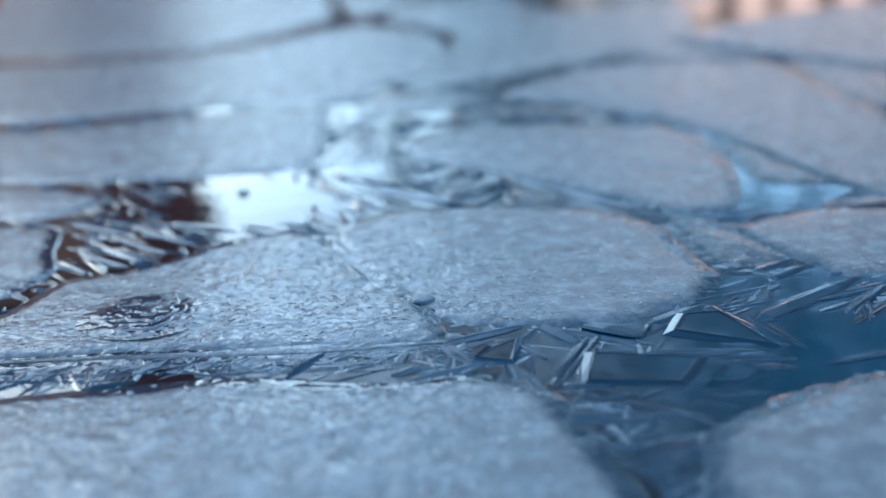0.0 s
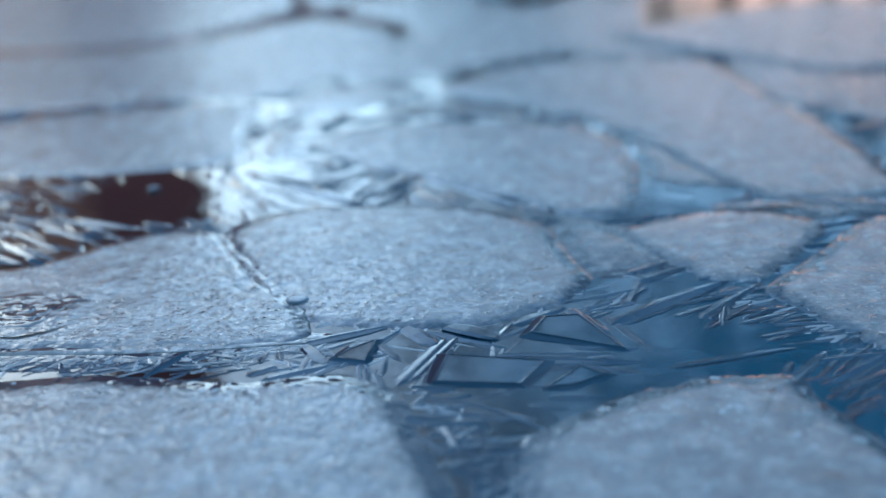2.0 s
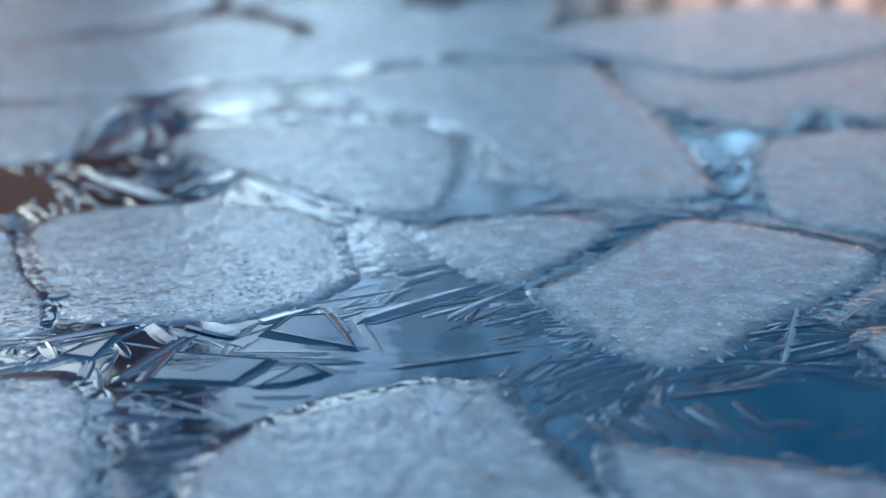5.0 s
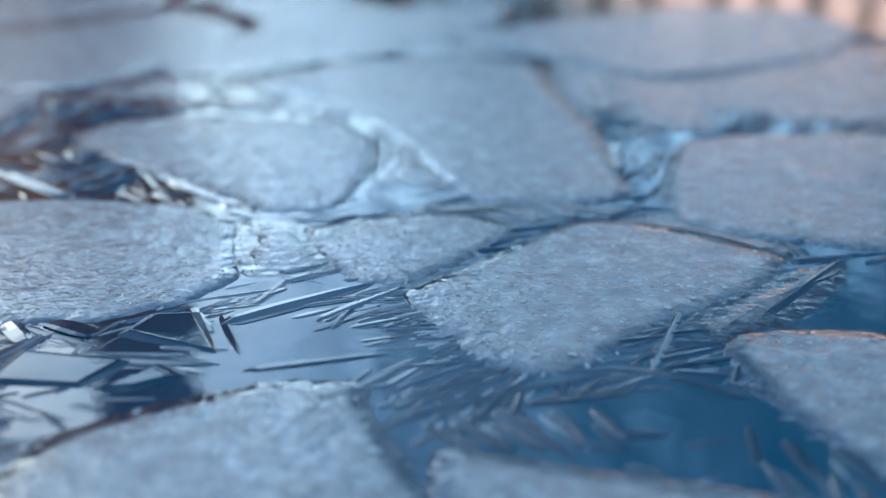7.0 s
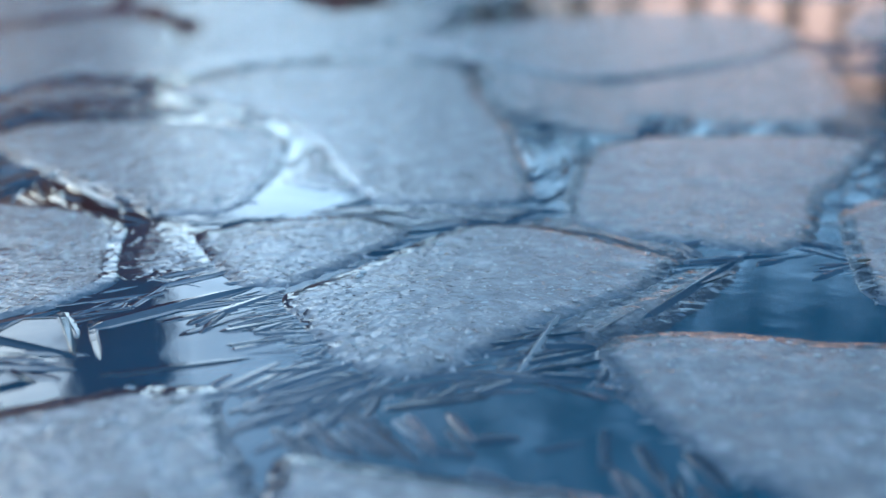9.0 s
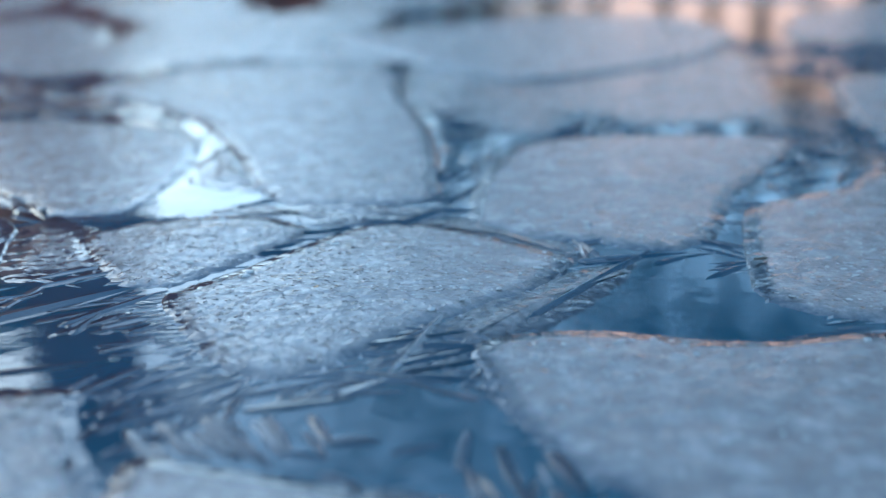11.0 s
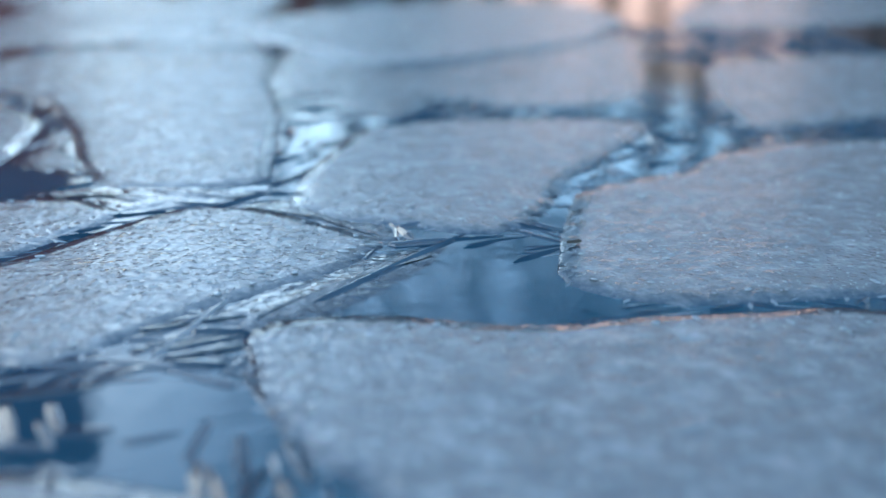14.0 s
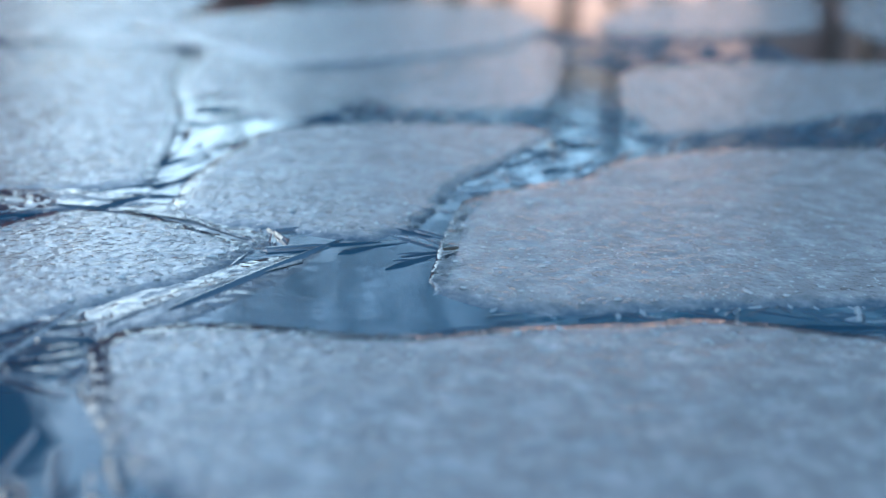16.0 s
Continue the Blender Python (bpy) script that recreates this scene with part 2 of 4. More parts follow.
def plate(corners, top=0.0, dome=0.0005, detail=0.0018, thin=0.0, broad=1.0):
    """A plate of frosted ice, from its corners in centimetres. Its far side ends in a ridge, its near side thins out."""
    seed = len(plates) * 3.7
    p = rounded(np.array(corners) * CM, detail)
    n = len(p)
    p = p - inward(p) * 0.0012
    far = np.clip(0.8 - 1.2 * (inward(p) @ (0.05, 0.99)), 0, 1)
    wob = np.array([noise.noise((x * 160, y * 160, seed)) + 0.8 * noise.noise((x * 480, y * 480, seed)) for x, y in p])
    nor = sum(np.roll(inward(p), k, 0) for k in range(-4, 5))
    nor = nor / np.hypot(*nor.T)[:, None]
    even = p
    p = p + nor * (0.0009 * wob * (1.3 - 0.7 * far))[:, None]
    c = p.mean(0)
    size = np.median(np.hypot(*(p - c).T))
    # inward distance, height and frost at a near edge, height and frost at a far edge: the edge rolls off broadly
    bands = [(-0.0050, -0.0042, 0.0, -0.0042, 0.0), (-0.0034, -0.0016, 0.14, -0.0026, 0.0), (-0.0018, -0.0012, 0.24, -0.00125, -0.1), (-0.0004, -0.00088, 0.33, -0.00074, -0.1),
             (0.001, -0.0006, 0.41, -0.00062, -0.06), (0.0024, -0.00038, 0.49, -0.00044, 0.04), (0.004, -0.0002, 0.57, -0.00023, 0.26), (0.006, -0.00008, 0.67, -0.00003, 0.7), (0.0085, 0.0, 0.8, 0.0, 0.88)]
    rings = []
    for d, near_z, near_f, far_z, far_f in bands:
        d, near_z, far_z = (d * broad, near_z * broad, far_z * broad) if d > -0.002 else (d, near_z * broad, far_z * broad)
        shift = d * np.where(d < 0, 1 - 0.6 * far, 1.0)
        if thin:
            near_z, far_z, near_f, far_f = near_z * 0.35, near_z * 0.35, near_f ** 1.5, near_f ** 1.5
        rings.append(((p if d < 0.003 else even) + nor * shift[:, None], near_z + (far_z - near_z) * far, near_f + (far_f - near_f) * far))
    base = even + nor * 0.0085 * broad
    m = max(5, int(size / 0.004))
    for k in range(1, m):
        f = k / m
        rings.append((base + (c - base) * f, np.full(n, dome * (1 - (1 - f) ** 2)), np.minimum(1.0, np.full(n, 0.86 + 1.2 * f))))
    verts, faces, frost = [], [], []
    for k, (q, z, cover) in enumerate(rings):
        for (x, y), h, s in zip(q, z, cover):
            bump = 0.00035 * noise.noise((x * 45, y * 45, seed)) + 0.0002 * noise.noise((x * 150, y * 150, seed))
            verts.append((x, y, top + h + bump * (0.4 if thin else min(1.0, k / 4))))
            frost.append(s)
    verts.append((c[0], c[1], top + dome))
    frost.append(1.0)
    for k in range(len(rings) - 1):
        for i in range(n):
            j = (i + 1) % n
            faces.append((k * n + i, k * n + j, (k + 1) * n + j, (k + 1) * n + i))
    last = (len(rings) - 1) * n
    faces += [(last + i, last + (i + 1) % n, len(verts) - 1) for i in range(n)]
    if thin:
        ob = mesh("ice_plate", verts, faces, FROST)
        ob.data.attributes.new("frost", "FLOAT", "POINT").data.foreach_set("value", [thin * s for s in frost])
        tagged(ob, "thin greyish veil of frost between ice plates", "ice plate", "ice plates")
        plates.append(ob)
        outlines.append((p, nor, np.ones(n)))
        return ob
    # the clear band that rolls off round the edge is a part of its own
    split = 6
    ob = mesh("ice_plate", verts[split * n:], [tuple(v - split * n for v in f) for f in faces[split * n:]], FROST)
    band = mesh("rim", verts[:(split + 1) * n], faces[:split * n], FROST, ob, "thin glossy edge of clear ice")
    for part, cover in ((ob, frost[split * n:]), (band, frost[:(split + 1) * n])):
        part.data.attributes.new("frost", "FLOAT", "POINT").data.foreach_set("value", cover)
    tagged(ob, "pale blue frosted ice plate set in dark clear ice", "ice plate", "ice plates")
    plates.append(ob)
    outlines.append((p, nor, far))
    return ob


plate([(-15.0, 27.0), (-11.0, 27.4), (-8.3, 27.5), (-5.5, 27.9), (-2.1, 27.2), (0.1, 27.5), (1.4, 27.3), (2.5, 26.1), (3.1, 23.9), (3.5, 22.1), (3.8, 21.0), (3.5, 18.6), (-11.6, 19.8)], broad=1.5)
plate([(4.9, 21.6), (5.0, 22.5), (5.5, 23.8), (6.6, 24.9), (8.5, 25.9), (9.8, 26.6), (12.3, 26.7), (12.4, 25.6), (12.9, 23.8), (13.6, 22.0), (14.3, 20.5), (14.4, 18.2), (5.5, 18.4)], broad=1.5)
plate([(13.9, 23.1), (15.4, 22.6), (17.6, 21.8), (19.7, 21.2), (21.2, 20.6), (20.9, 17.9), (14.9, 18.1), (13.8, 21.2)])
plate([(21.35, 26.8), (21.1, 28.3), (21.7, 29.1), (23.2, 29.4), (24.6, 29.3), (26.8, 28.5), (28.4, 28.4), (30.5, 28.9), (33.3, 29.0), (35.5, 29.3), (37.4, 28.7), (39.4, 27.9), (42.9, 26.9), (37.9, 18.1), (24.8, 19.1), (23.6, 21.2), (22.3, 23.0), (21.6, 25.0)])
swirled = plate([(-16.3, 31.5), (-12.8, 32.8), (-11.9, 35.9), (-10.0, 36.6), (-8.4, 37.9), (-7.0, 39.6), (-5.5, 40.2), (-4.1, 39.4), (-3.2, 37.4), (-2.1, 34.8), (-1.0, 33.0), (-0.3, 31.3), (-0.2, 29.8), (-2.9, 29.5), (-7.4, 30.0), (-11.8, 29.9), (-15.6, 29.8)])
plate([(-3.9, 39.6), (-3.4, 40.9), (-1.7, 42.2), (1.6, 42.4), (5.4, 41.3), (7.1, 39.4), (7.6, 35.7), (8.0, 33.8), (6.8, 32.0), (4.8, 30.7), (2.3, 30.5), (0.2, 31.1), (-0.9, 32.7), (-2.1, 34.9)])
plate([(13.0, 32.5), (14.2, 33.8), (15.9, 35.9), (17.4, 38.0), (18.6, 39.1), (20.1, 39.0), (21.9, 37.8), (24.5, 35.3), (23.2, 33.0), (21.0, 31.2), (19.3, 29.8), (18.0, 28.2), (16.7, 26.9), (15.9, 27.1), (14.8, 28.3), (13.9, 30.2)])
plate([(9.5, 38.4), (11.2, 39.6), (13.4, 40.2), (15.2, 39.9), (16.5, 38.6), (15.9, 37.2), (14.3, 35.0), (13.0, 33.4), (11.7, 33.5), (10.6, 35.5)])
plate([(-20.8, 41.7), (-16.1, 42.5), (-13.7, 41.9), (-13.2, 39.0), (-12.5, 37.1), (-13.4, 34.6), (-16.9, 32.9)])
plate([(-24.0, 48.8), (-18.1, 48.4), (-14.7, 47.3), (-12.9, 45.8), (-14.2, 43.5), (-16.4, 43.5), (-21.7, 43.5)])
plate([(-2.0, 52.7), (-0.8, 55.2), (2.2, 56.2), (6.8, 55.5), (10.0, 54.0), (11.3, 51.6), (11.4, 46.2), (10.4, 41.1), (8.2, 40.5), (6.4, 42.9), (3.6, 45.9), (1.0, 48.4)])
plate([(3.2, 64.2), (8.4, 71.3), (15.2, 72.4), (19.7, 70.1), (19.9, 60.3), (20.8, 54.9), (20.9, 46.5), (20.7, 42.1), (18.5, 41.5), (15.5, 41.7), (14.1, 45.2), (12.7, 51.0), (10.5, 56.4), (7.3, 60.0)])
plate([(24.4, 50.3), (27.2, 51.8), (32.1, 52.0), (35.1, 51.2), (36.1, 50.3), (33.8, 46.2), (30.9, 42.1), (30.0, 39.3), (28.8, 36.8), (27.3, 36.0), (25.0, 37.1), (23.3, 37.5), (21.8, 39.3), (22.1, 42.5), (23.1, 46.6)])
plate([(29.1, 32.0), (29.9, 35.9), (31.2, 40.3), (32.7, 41.4), (35.8, 42.9), (37.1, 45.0), (40.2, 46.8), (45.2, 47.9), (49.0, 47.4), (54.2, 44.9), (45.5, 29.8), (40.6, 30.3), (36.6, 30.3), (33.6, 30.0), (31.5, 29.9), (29.8, 30.7)])
plate([(-31.4, 62.1), (-20.0, 59.2), (-13.7, 61.2), (-8.7, 62.7), (-5.4, 62.0), (-5.7, 55.3), (-5.0, 51.3), (-6.6, 49.2), (-11.2, 48.7), (-15.1, 48.7), (-26.1, 50.7)])
plate([(-40.7, 81.9), (-24.9, 81.5), (-16.5, 82.5), (-11.8, 87.7), (-5.7, 96.1), (0.4, 87.7), (1.6, 72.6), (-2.4, 69.7), (-4.6, 63.7), (-11.2, 63.9), (-19.7, 62.2), (-31.8, 63.0)])
plate([(-32.4, 86.5), (-25.9, 84.7), (-21.6, 84.7), (-16.9, 85.2), (-12.2, 91.7), (-7.9, 102.3), (-12.2, 130.7), (-36.3, 141.5), (-48.9, 140.6)])
plate([(-43.0, 86.9), (-72.9, 150.8), (-50.4, 141.2), (-37.5, 99.7), (-32.8, 85.3)])
plate([(15.5, 80.4), (20.9, 86.9), (33.3, 94.6), (41.7, 92.3), (42.9, 82.1), (37.2, 72.2), (28.5, 66.2), (25.5, 65.6), (22.5, 70.0), (18.5, 76.5)], top=0.001)
plate([(42.9, 65.9), (50.2, 68.7), (59.7, 69.1), (66.1, 66.0), (58.4, 53.2), (53.1, 55.7), (47.0, 52.2), (40.2, 48.9), (40.1, 53.8)])
plate([(46.0, 83.9), (51.3, 96.1), (64.0, 106.6), (72.0, 108.0), (62.2, 83.5), (52.2, 79.1), (45.9, 80.2)])
plate([(64.7, 87.0), (74.0, 107.5), (93.1, 110.9), (70.8, 74.0), (63.3, 74.4)])
plate([(-4.6, 99.6), (-0.1, 112.4), (7.3, 111.3), (7.8, 95.0), (6.0, 87.2), (4.4, 86.0)])
plate([(5.1, 83.1), (8.1, 92.9), (15.8, 102.0), (20.5, 99.8), (18.4, 86.1), (13.9, 76.8), (9.5, 77.0)])
plate([(22.6, 60.5), (25.5, 64.0), (28.4, 66.1), (34.6, 72.7), (40.9, 78.0), (41.2, 71.3), (36.4, 57.5), (30.4, 56.4), (26.7, 56.6), (24.5, 57.0)], top=-0.0007, thin=0.48)
plate([(-2.2, 69.0), (-1.3, 75.8), (4.1, 92.9), (8.2, 84.1), (8.6, 77.4), (4.2, 70.6), (1.6, 67.6), (-0.9, 67.4)], top=-0.0007, thin=0.8)
plate([(0.5, 71.5), (2.0, 94.3), (9.3, 101.9), (13.8, 83.9), (11.1, 74.8), (5.8, 71.2), (3.6, 68.1)], top=-0.0007, thin=0.8)
plate([(20.5, 66.5), (22.2, 71.8), (25.8, 67.2), (28.0, 59.9), (26.4, 52.8), (24.1, 52.2), (21.9, 56.7)], top=-0.0007, thin=0.48)
plate([(19.4, 39.2), (21.9, 39.9), (23.9, 38.0), (25.0, 35.6), (24.4, 35.1), (22.0, 37.2)], top=-0.0007, thin=0.48)
plate([(16.0, 41.3), (17.7, 42.5), (19.6, 40.7), (21.2, 41.0), (19.6, 39.8), (17.9, 39.2)], top=-0.0007, thin=0.48)
plate([(30.5, 65.6), (34.4, 71.2), (39.0, 75.5), (42.0, 75.4), (37.2, 56.2), (34.1, 54.4), (30.3, 54.4), (29.0, 56.4)], top=-0.0007, thin=0.7)
plate([(20.0, 61.0), (20.7, 71.7), (22.7, 72.7), (24.9, 71.6), (24.6, 62.4), (22.6, 56.6), (21.3, 56.0)], top=-0.0007, thin=0.7)
plate([(-6.6, 100.5), (-5.2, 101.0), (-0.8, 113.5), (-3.0, 131.0), (-11.5, 131.0)], top=-0.0007, thin=0.8)
plate([(7.3, 38.7), (7.8, 39.9), (9.6, 39.2), (10.5, 37.2), (11.3, 34.6), (9.8, 34.4), (8.5, 33.8), (7.6, 34.9)], top=-0.0007, thin=0.46)
plate([(20.2, 29.5), (21.1, 31.2), (22.7, 32.9), (24.9, 34.3), (26.4, 34.9), (25.3, 33.0), (24.0, 31.1), (23.0, 29.8), (21.9, 29.4), (21.2, 28.6)], top=-0.0007, thin=0.5)
plate([(11.0, 73.6), (14.3, 80.5), (18.2, 76.2), (20.2, 72.6), (16.0, 73.0)], top=-0.0007, thin=0.8)
plate([(0.2, 57.5), (1.2, 58.3), (5.0, 57.8), (8.5, 56.2), (7.5, 59.0), (5.0, 60.8), (2.0, 60.2)], top=-0.0007, thin=0.55)
plate([(-4.6, 50.4), (-4.8, 53.6), (-4.1, 57.0), (-2.7, 55.6), (-1.9, 52.6), (-2.5, 50.2), (-3.6, 49.4)], top=-0.0007, thin=0.5)
plate([(-4.4, 60.2), (-4.2, 63.6), (-2.6, 66.6), (0.6, 66.8), (2.2, 64.4), (1.6, 61.6), (-1.4, 59.6)], top=-0.0007, thin=0.55)
plate([(11.9, 44.9), (12.0, 48.4), (12.6, 50.8), (13.3, 48.0), (14.4, 45.2), (14.9, 43.4), (13.8, 43.6), (12.6, 44.2)], top=-0.0007, thin=0.85)
plate([(13.0, 40.7), (14.6, 41.5), (17.6, 41.2), (18.2, 40.0), (16.9, 39.0), (15.4, 40.2)], top=-0.0007, thin=0.62)
plate([(-14.5, 28.9), (-14.5, 30.1), (-9.0, 30.2), (-4.0, 29.9), (0.3, 30.3), (0.9, 29.6), (-1.2, 28.9), (-5.0, 28.8), (-9.5, 28.9)], top=-0.0007, thin=0.6)
plate([(-4.4, 39.4), (-3.6, 39.8), (-1.8, 35.0), (-0.6, 32.8), (0.2, 31.3), (-0.6, 31.0), (-1.4, 32.8), (-2.5, 34.8)], top=-0.0007, thin=0.42)


def spread_plates():
    """The plates go on round the stretch laid out above: uneven cells of one net, cut apart by narrow gaps."""
    rnd = random.Random(8)
    seeds = []
    for row in range(-13, 17):
        for col in range(-12, 14):
            x, y = 0.15 + (col + 0.5 * (row % 2)) * 0.15, 0.55 + row * 0.115
            seeds.append((x + rnd.uniform(-0.055, 0.055), y + rnd.uniform(-0.045, 0.045)))
    seeds = np.array(seeds)
    taken = np.concatenate([p for p, _, _ in outlines])
    for x, y in seeds:
        bend = 0.25 * noise.noise((2 * math.atan2(y - 0.5, x - 0.15), 3.3, 0.7))
        if math.hypot(x - 0.15, y - 0.5) > 0.98 + bend or (-0.02 < y < 1.02 and -0.17 - 0.42 * y < x < 0.38 + 0.53 * y):
            continue
        cell = [(x + a, y + b) for a, b in ((-0.2, -0.2), (0.2, -0.2), (0.2, 0.2), (-0.2, 0.2))]
        for u, v in seeds:
            d = math.hypot(u - x, v - y)
            if not 0 < d < 0.4:
                continue
            nx, ny, cut = (u - x) / d, (v - y) / d, d / 2 - 0.004
            kept = []
            for k, (a, b) in enumerate(cell):
                c, e = cell[(k + 1) % len(cell)]
                s0, s1 = (a - x) * nx + (b - y) * ny - cut, (c - x) * nx + (e - y) * ny - cut
                if s0 <= 0:
                    kept.append((a, b))
                if s0 * s1 < 0:
                    f = s0 / (s0 - s1)
                    kept.append((a + f * (c - a), b + f * (e - b)))
            cell = kept
        p = np.array(cell)
        close = taken[(abs(taken[:, 0] - x) < 0.14) & (abs(taken[:, 1] - y) < 0.14)]
        if any(inside(a, b, o[0]) for a, b in cell + [(x, y)] for o in outlines[:40]) or any(inside(a, b, p) for a, b in close):
            continue
        plate([(a / CM, b / CM) for a, b in cell], detail=0.006)


spread_plates()


# ---------------------------------------------------------------- ice needles and panes
SEA = -0.0009
ways = []  # middle and angle of every needle


def ridge(verts, faces, a, b, w, lift, rnd, fine=True):
    """Adds a low roof-shaped crystal of ice from a to b to a mesh's lists: sharp crest, broad flanks that run into the sheet."""
    d = b - a
    length = max(d.length, 1e-4)
    d = d / length
    side = Vector((-d.y, d.x, 0))
    peak, tip = rnd.uniform(-0.35, 0.35), rnd.uniform(0.0, 0.12)
    if fine:
        blunt, slim = rnd.uniform(0.05, 0.6), rnd.uniform(0.35, 0.9)
        stations = [(0.0, 0.5 * blunt, 0.2), (0.06 + 0.06 * rnd.random(), 0.85, 0.85), (0.4, 1.0, 1.0), (0.75, (1 + slim) / 2, 0.9), (0.92, slim * 0.8, 0.7), (1.0, slim * blunt * 0.5, 0.15)]
        s, c, e = rnd.uniform(0.55, 0.9), rnd.uniform(-0.35, 0.35), rnd.uniform(-0.2, 0.2)
        across = [(-1.0, -0.5), (-0.84, 0.3 + e), (-s * 0.75, 0.42 + e), (c - 0.34, 0.72), (c - 0.06, 1.0), (c + 0.08, 0.97), (c + 0.22, 0.7), (s * 0.7, 0.5 - e), (s * 0.82, 0.28 - e), (0.9, 0.2 - e), (1.0, -0.5)]
    else:
        stations = [(0.0, 0.1, 0.25), (0.25, 1.0, 1.0), (0.7, 0.7, 0.8), (1.0, tip, 0.2)]
        peak *= 0.6
        across = [(-1.0, -0.4), (peak - 0.5, 0.5), (peak - 0.38, 0.4), (peak - 0.05, 1.0), (peak + 0.08, 0.93), (peak + 0.4, 0.4), (peak + 0.5, 0.52), (1.0, -0.4)]
    start, m = len(verts), len(across)
    for f, k, h in stations:
        o = a + d * length * f
        for u, v in across:
            verts.append(o + side * u * w * k + Vector((0, 0, SEA - 0.0001 + v * h * 2 * w * lift)))
    for k in range(len(stations) - 1):
        for i in range(m - 1):
            faces.append((start + k * m + i, start + (k + 1) * m + i, start + (k + 1) * m + i + 1, start + k * m + i + 1))
    faces.append(tuple(range(start, start + m)))


def needle(x0, y0, x1, y1, width, mat=None, lift=0.11):
    """One tapered ridge of clear ice, in centimetres."""
    verts, faces = [], []
    ridge(verts, faces, Vector((x0, y0, 0)) * CM, Vector((x1, y1, 0)) * CM, width * CM / 2, lift, random)
    ways.append(((x0 + x1) / 2, (y0 + y1) / 2, math.atan2(y1 - y0, x1 - x0)))
    ob = mesh("ice_needle", verts, faces, mat or NEEDLE, smooth=False)
    return tagged(ob, "whitish ice needle, rimed or painted pale, lying on the dark ice" if mat else "long clear ice needle or mirrored-trunk stand-in frozen into the dark ice", "ice needle", "ice needles")


def cluster(rows):
    for row in rows:
        needle(*row)


def ice_pane(corners):
    """A flat pane of clear ice that leans a little, with a sloping bevel and a fine crest along each edge."""
    q = [Vector((x, y, 0)) * CM for x, y in corners]
    n, low, mid = len(q), min(y for _, y in corners) * CM, sum((Vector((x, y, 0)) for x, y in corners), Vector()) * CM / len(corners)
    inner = [v + (mid - v).normalized() * 0.0036 for v in q]
    inner = [Vector((v.x, v.y, SEA + 0.0004 + 0.045 * (v.y - low))) for v in inner]
    outer = [Vector((v.x, v.y, SEA - 0.0004 + 0.03 * (v.y - low))) for v in q]
    verts = [v - Vector((0, 0, 0.001)) for v in inner] + inner
    faces = [(i, (i + 1) % n, n + (i + 1) % n, n + i) for i in range(n)] + [tuple(range(n, 2 * n))]
    ob = mesh("flat_crystal", verts, faces, SHEET, smooth=False)
    for i in range(n):
        j = (i + 1) % n
        ev = [outer[i], outer[j], inner[j], inner[i]]
        ev += [outer[i] - Vector((0, 0, 0.001)), outer[j] - Vector((0, 0, 0.001))]
        lift = Vector((0, 0, 0.00022))
        out = (outer[i] - inner[i]).normalized() * 0.0006
        side = (outer[j] - inner[j]).normalized() * 0.0006
        ev += [inner[i] + lift, inner[j] + lift, inner[i] + out + lift * 0.6, inner[j] + side + lift * 0.6, inner[i] - out, inner[j] - side]
        mesh("edge", ev, [(0, 1, 2, 3), (4, 5, 1, 0), (8, 9, 7, 6), (6, 7, 11, 10)], NEEDLE, ob, smooth=False)
    return tagged(ob, "flat four-sided clear ice crystal in the dark ice", "ice crystal", "ice crystals")


small = ([], [], NEEDLE), ([], [], RIME)  # the smallest needles, joined


def strip(way, count, angle, spread=40, rime=0.12, apart=True):
    """Small needles strewn along a line of the gaps."""
    w = np.array(way)
    s = np.r_[0, np.cumsum(np.hypot(*np.diff(w, axis=0).T))]
    for k in range(count):
        at = random.uniform(0, s[-1])
        x, y = (np.interp(at, s, w[:, i]) for i in (0, 1))
        x, y = x + random.gauss(0, 0.25), y + random.gauss(0, 0.35)
        t, l = radians(angle + random.gauss(0, spread)), random.uniform(0.5, 1.5)
        if any(inside(x * CM, y * CM, o[0]) for o, ob in zip(outlines, plates) if "veil" not in ob["label"]):
            continue
        dx, dy, white = l / 2 * math.cos(t), l / 2 * math.sin(t), random.random() < rime
        if apart:
            needle(x - dx, y - dy, x + dx, y + dy, random.uniform(0.12, 0.28), RIME if white else None)
        else:
            verts, faces, _ = small[white]
            ridge(verts, faces, Vector((x - dx, y - dy, 0)) * CM, Vector((x + dx, y + dy, 0)) * CM, random.uniform(0.0005, 0.0013), 0.12, random)
            ways.append((x, y, t))


cluster([(8.2, 30.2, 12.1, 33.3, 0.95), (10.7, 30.4, 13.0, 33.0, 0.56), (11.8, 30.2, 13.0, 31.1, 0.48), (9.2, 34.2, 10.7, 35.2, 0.57), (9.4, 33.4, 11.4, 34.8, 0.55), (5.5, 30.4, 7.1, 31.6, 0.58), (7.2, 31.5, 8.1, 29.6, 0.63, None, 0.06), (8.1, 30.9, 9.0, 28.2, 0.32, None, 0.06), (9.2, 27.2, 12.7, 28.2, 0.45), (5.4, 28.0, 8.6, 27.6, 0.60)])
cluster([(-0.2, 29.5, 2.1, 30.6, 0.60), (-0.1, 29.4, 0.6, 28.1, 0.59), (2.4, 26.7, 3.7, 29.7, 0.49), (2.7, 26.9, 4.1, 30.0, 0.44), (0.9, 27.9, 2.5, 30.5, 0.42), (2.5, 30.5, 3.4, 29.1, 0.69), (3.6, 30.4, 5.1, 29.4, 1.05), (4.9, 29.3, 5.5, 30.6, 0.40), (3.0, 26.4, 3.4, 28.5, 0.30), (2.0, 27.3, 2.1, 28.7, 0.26)])
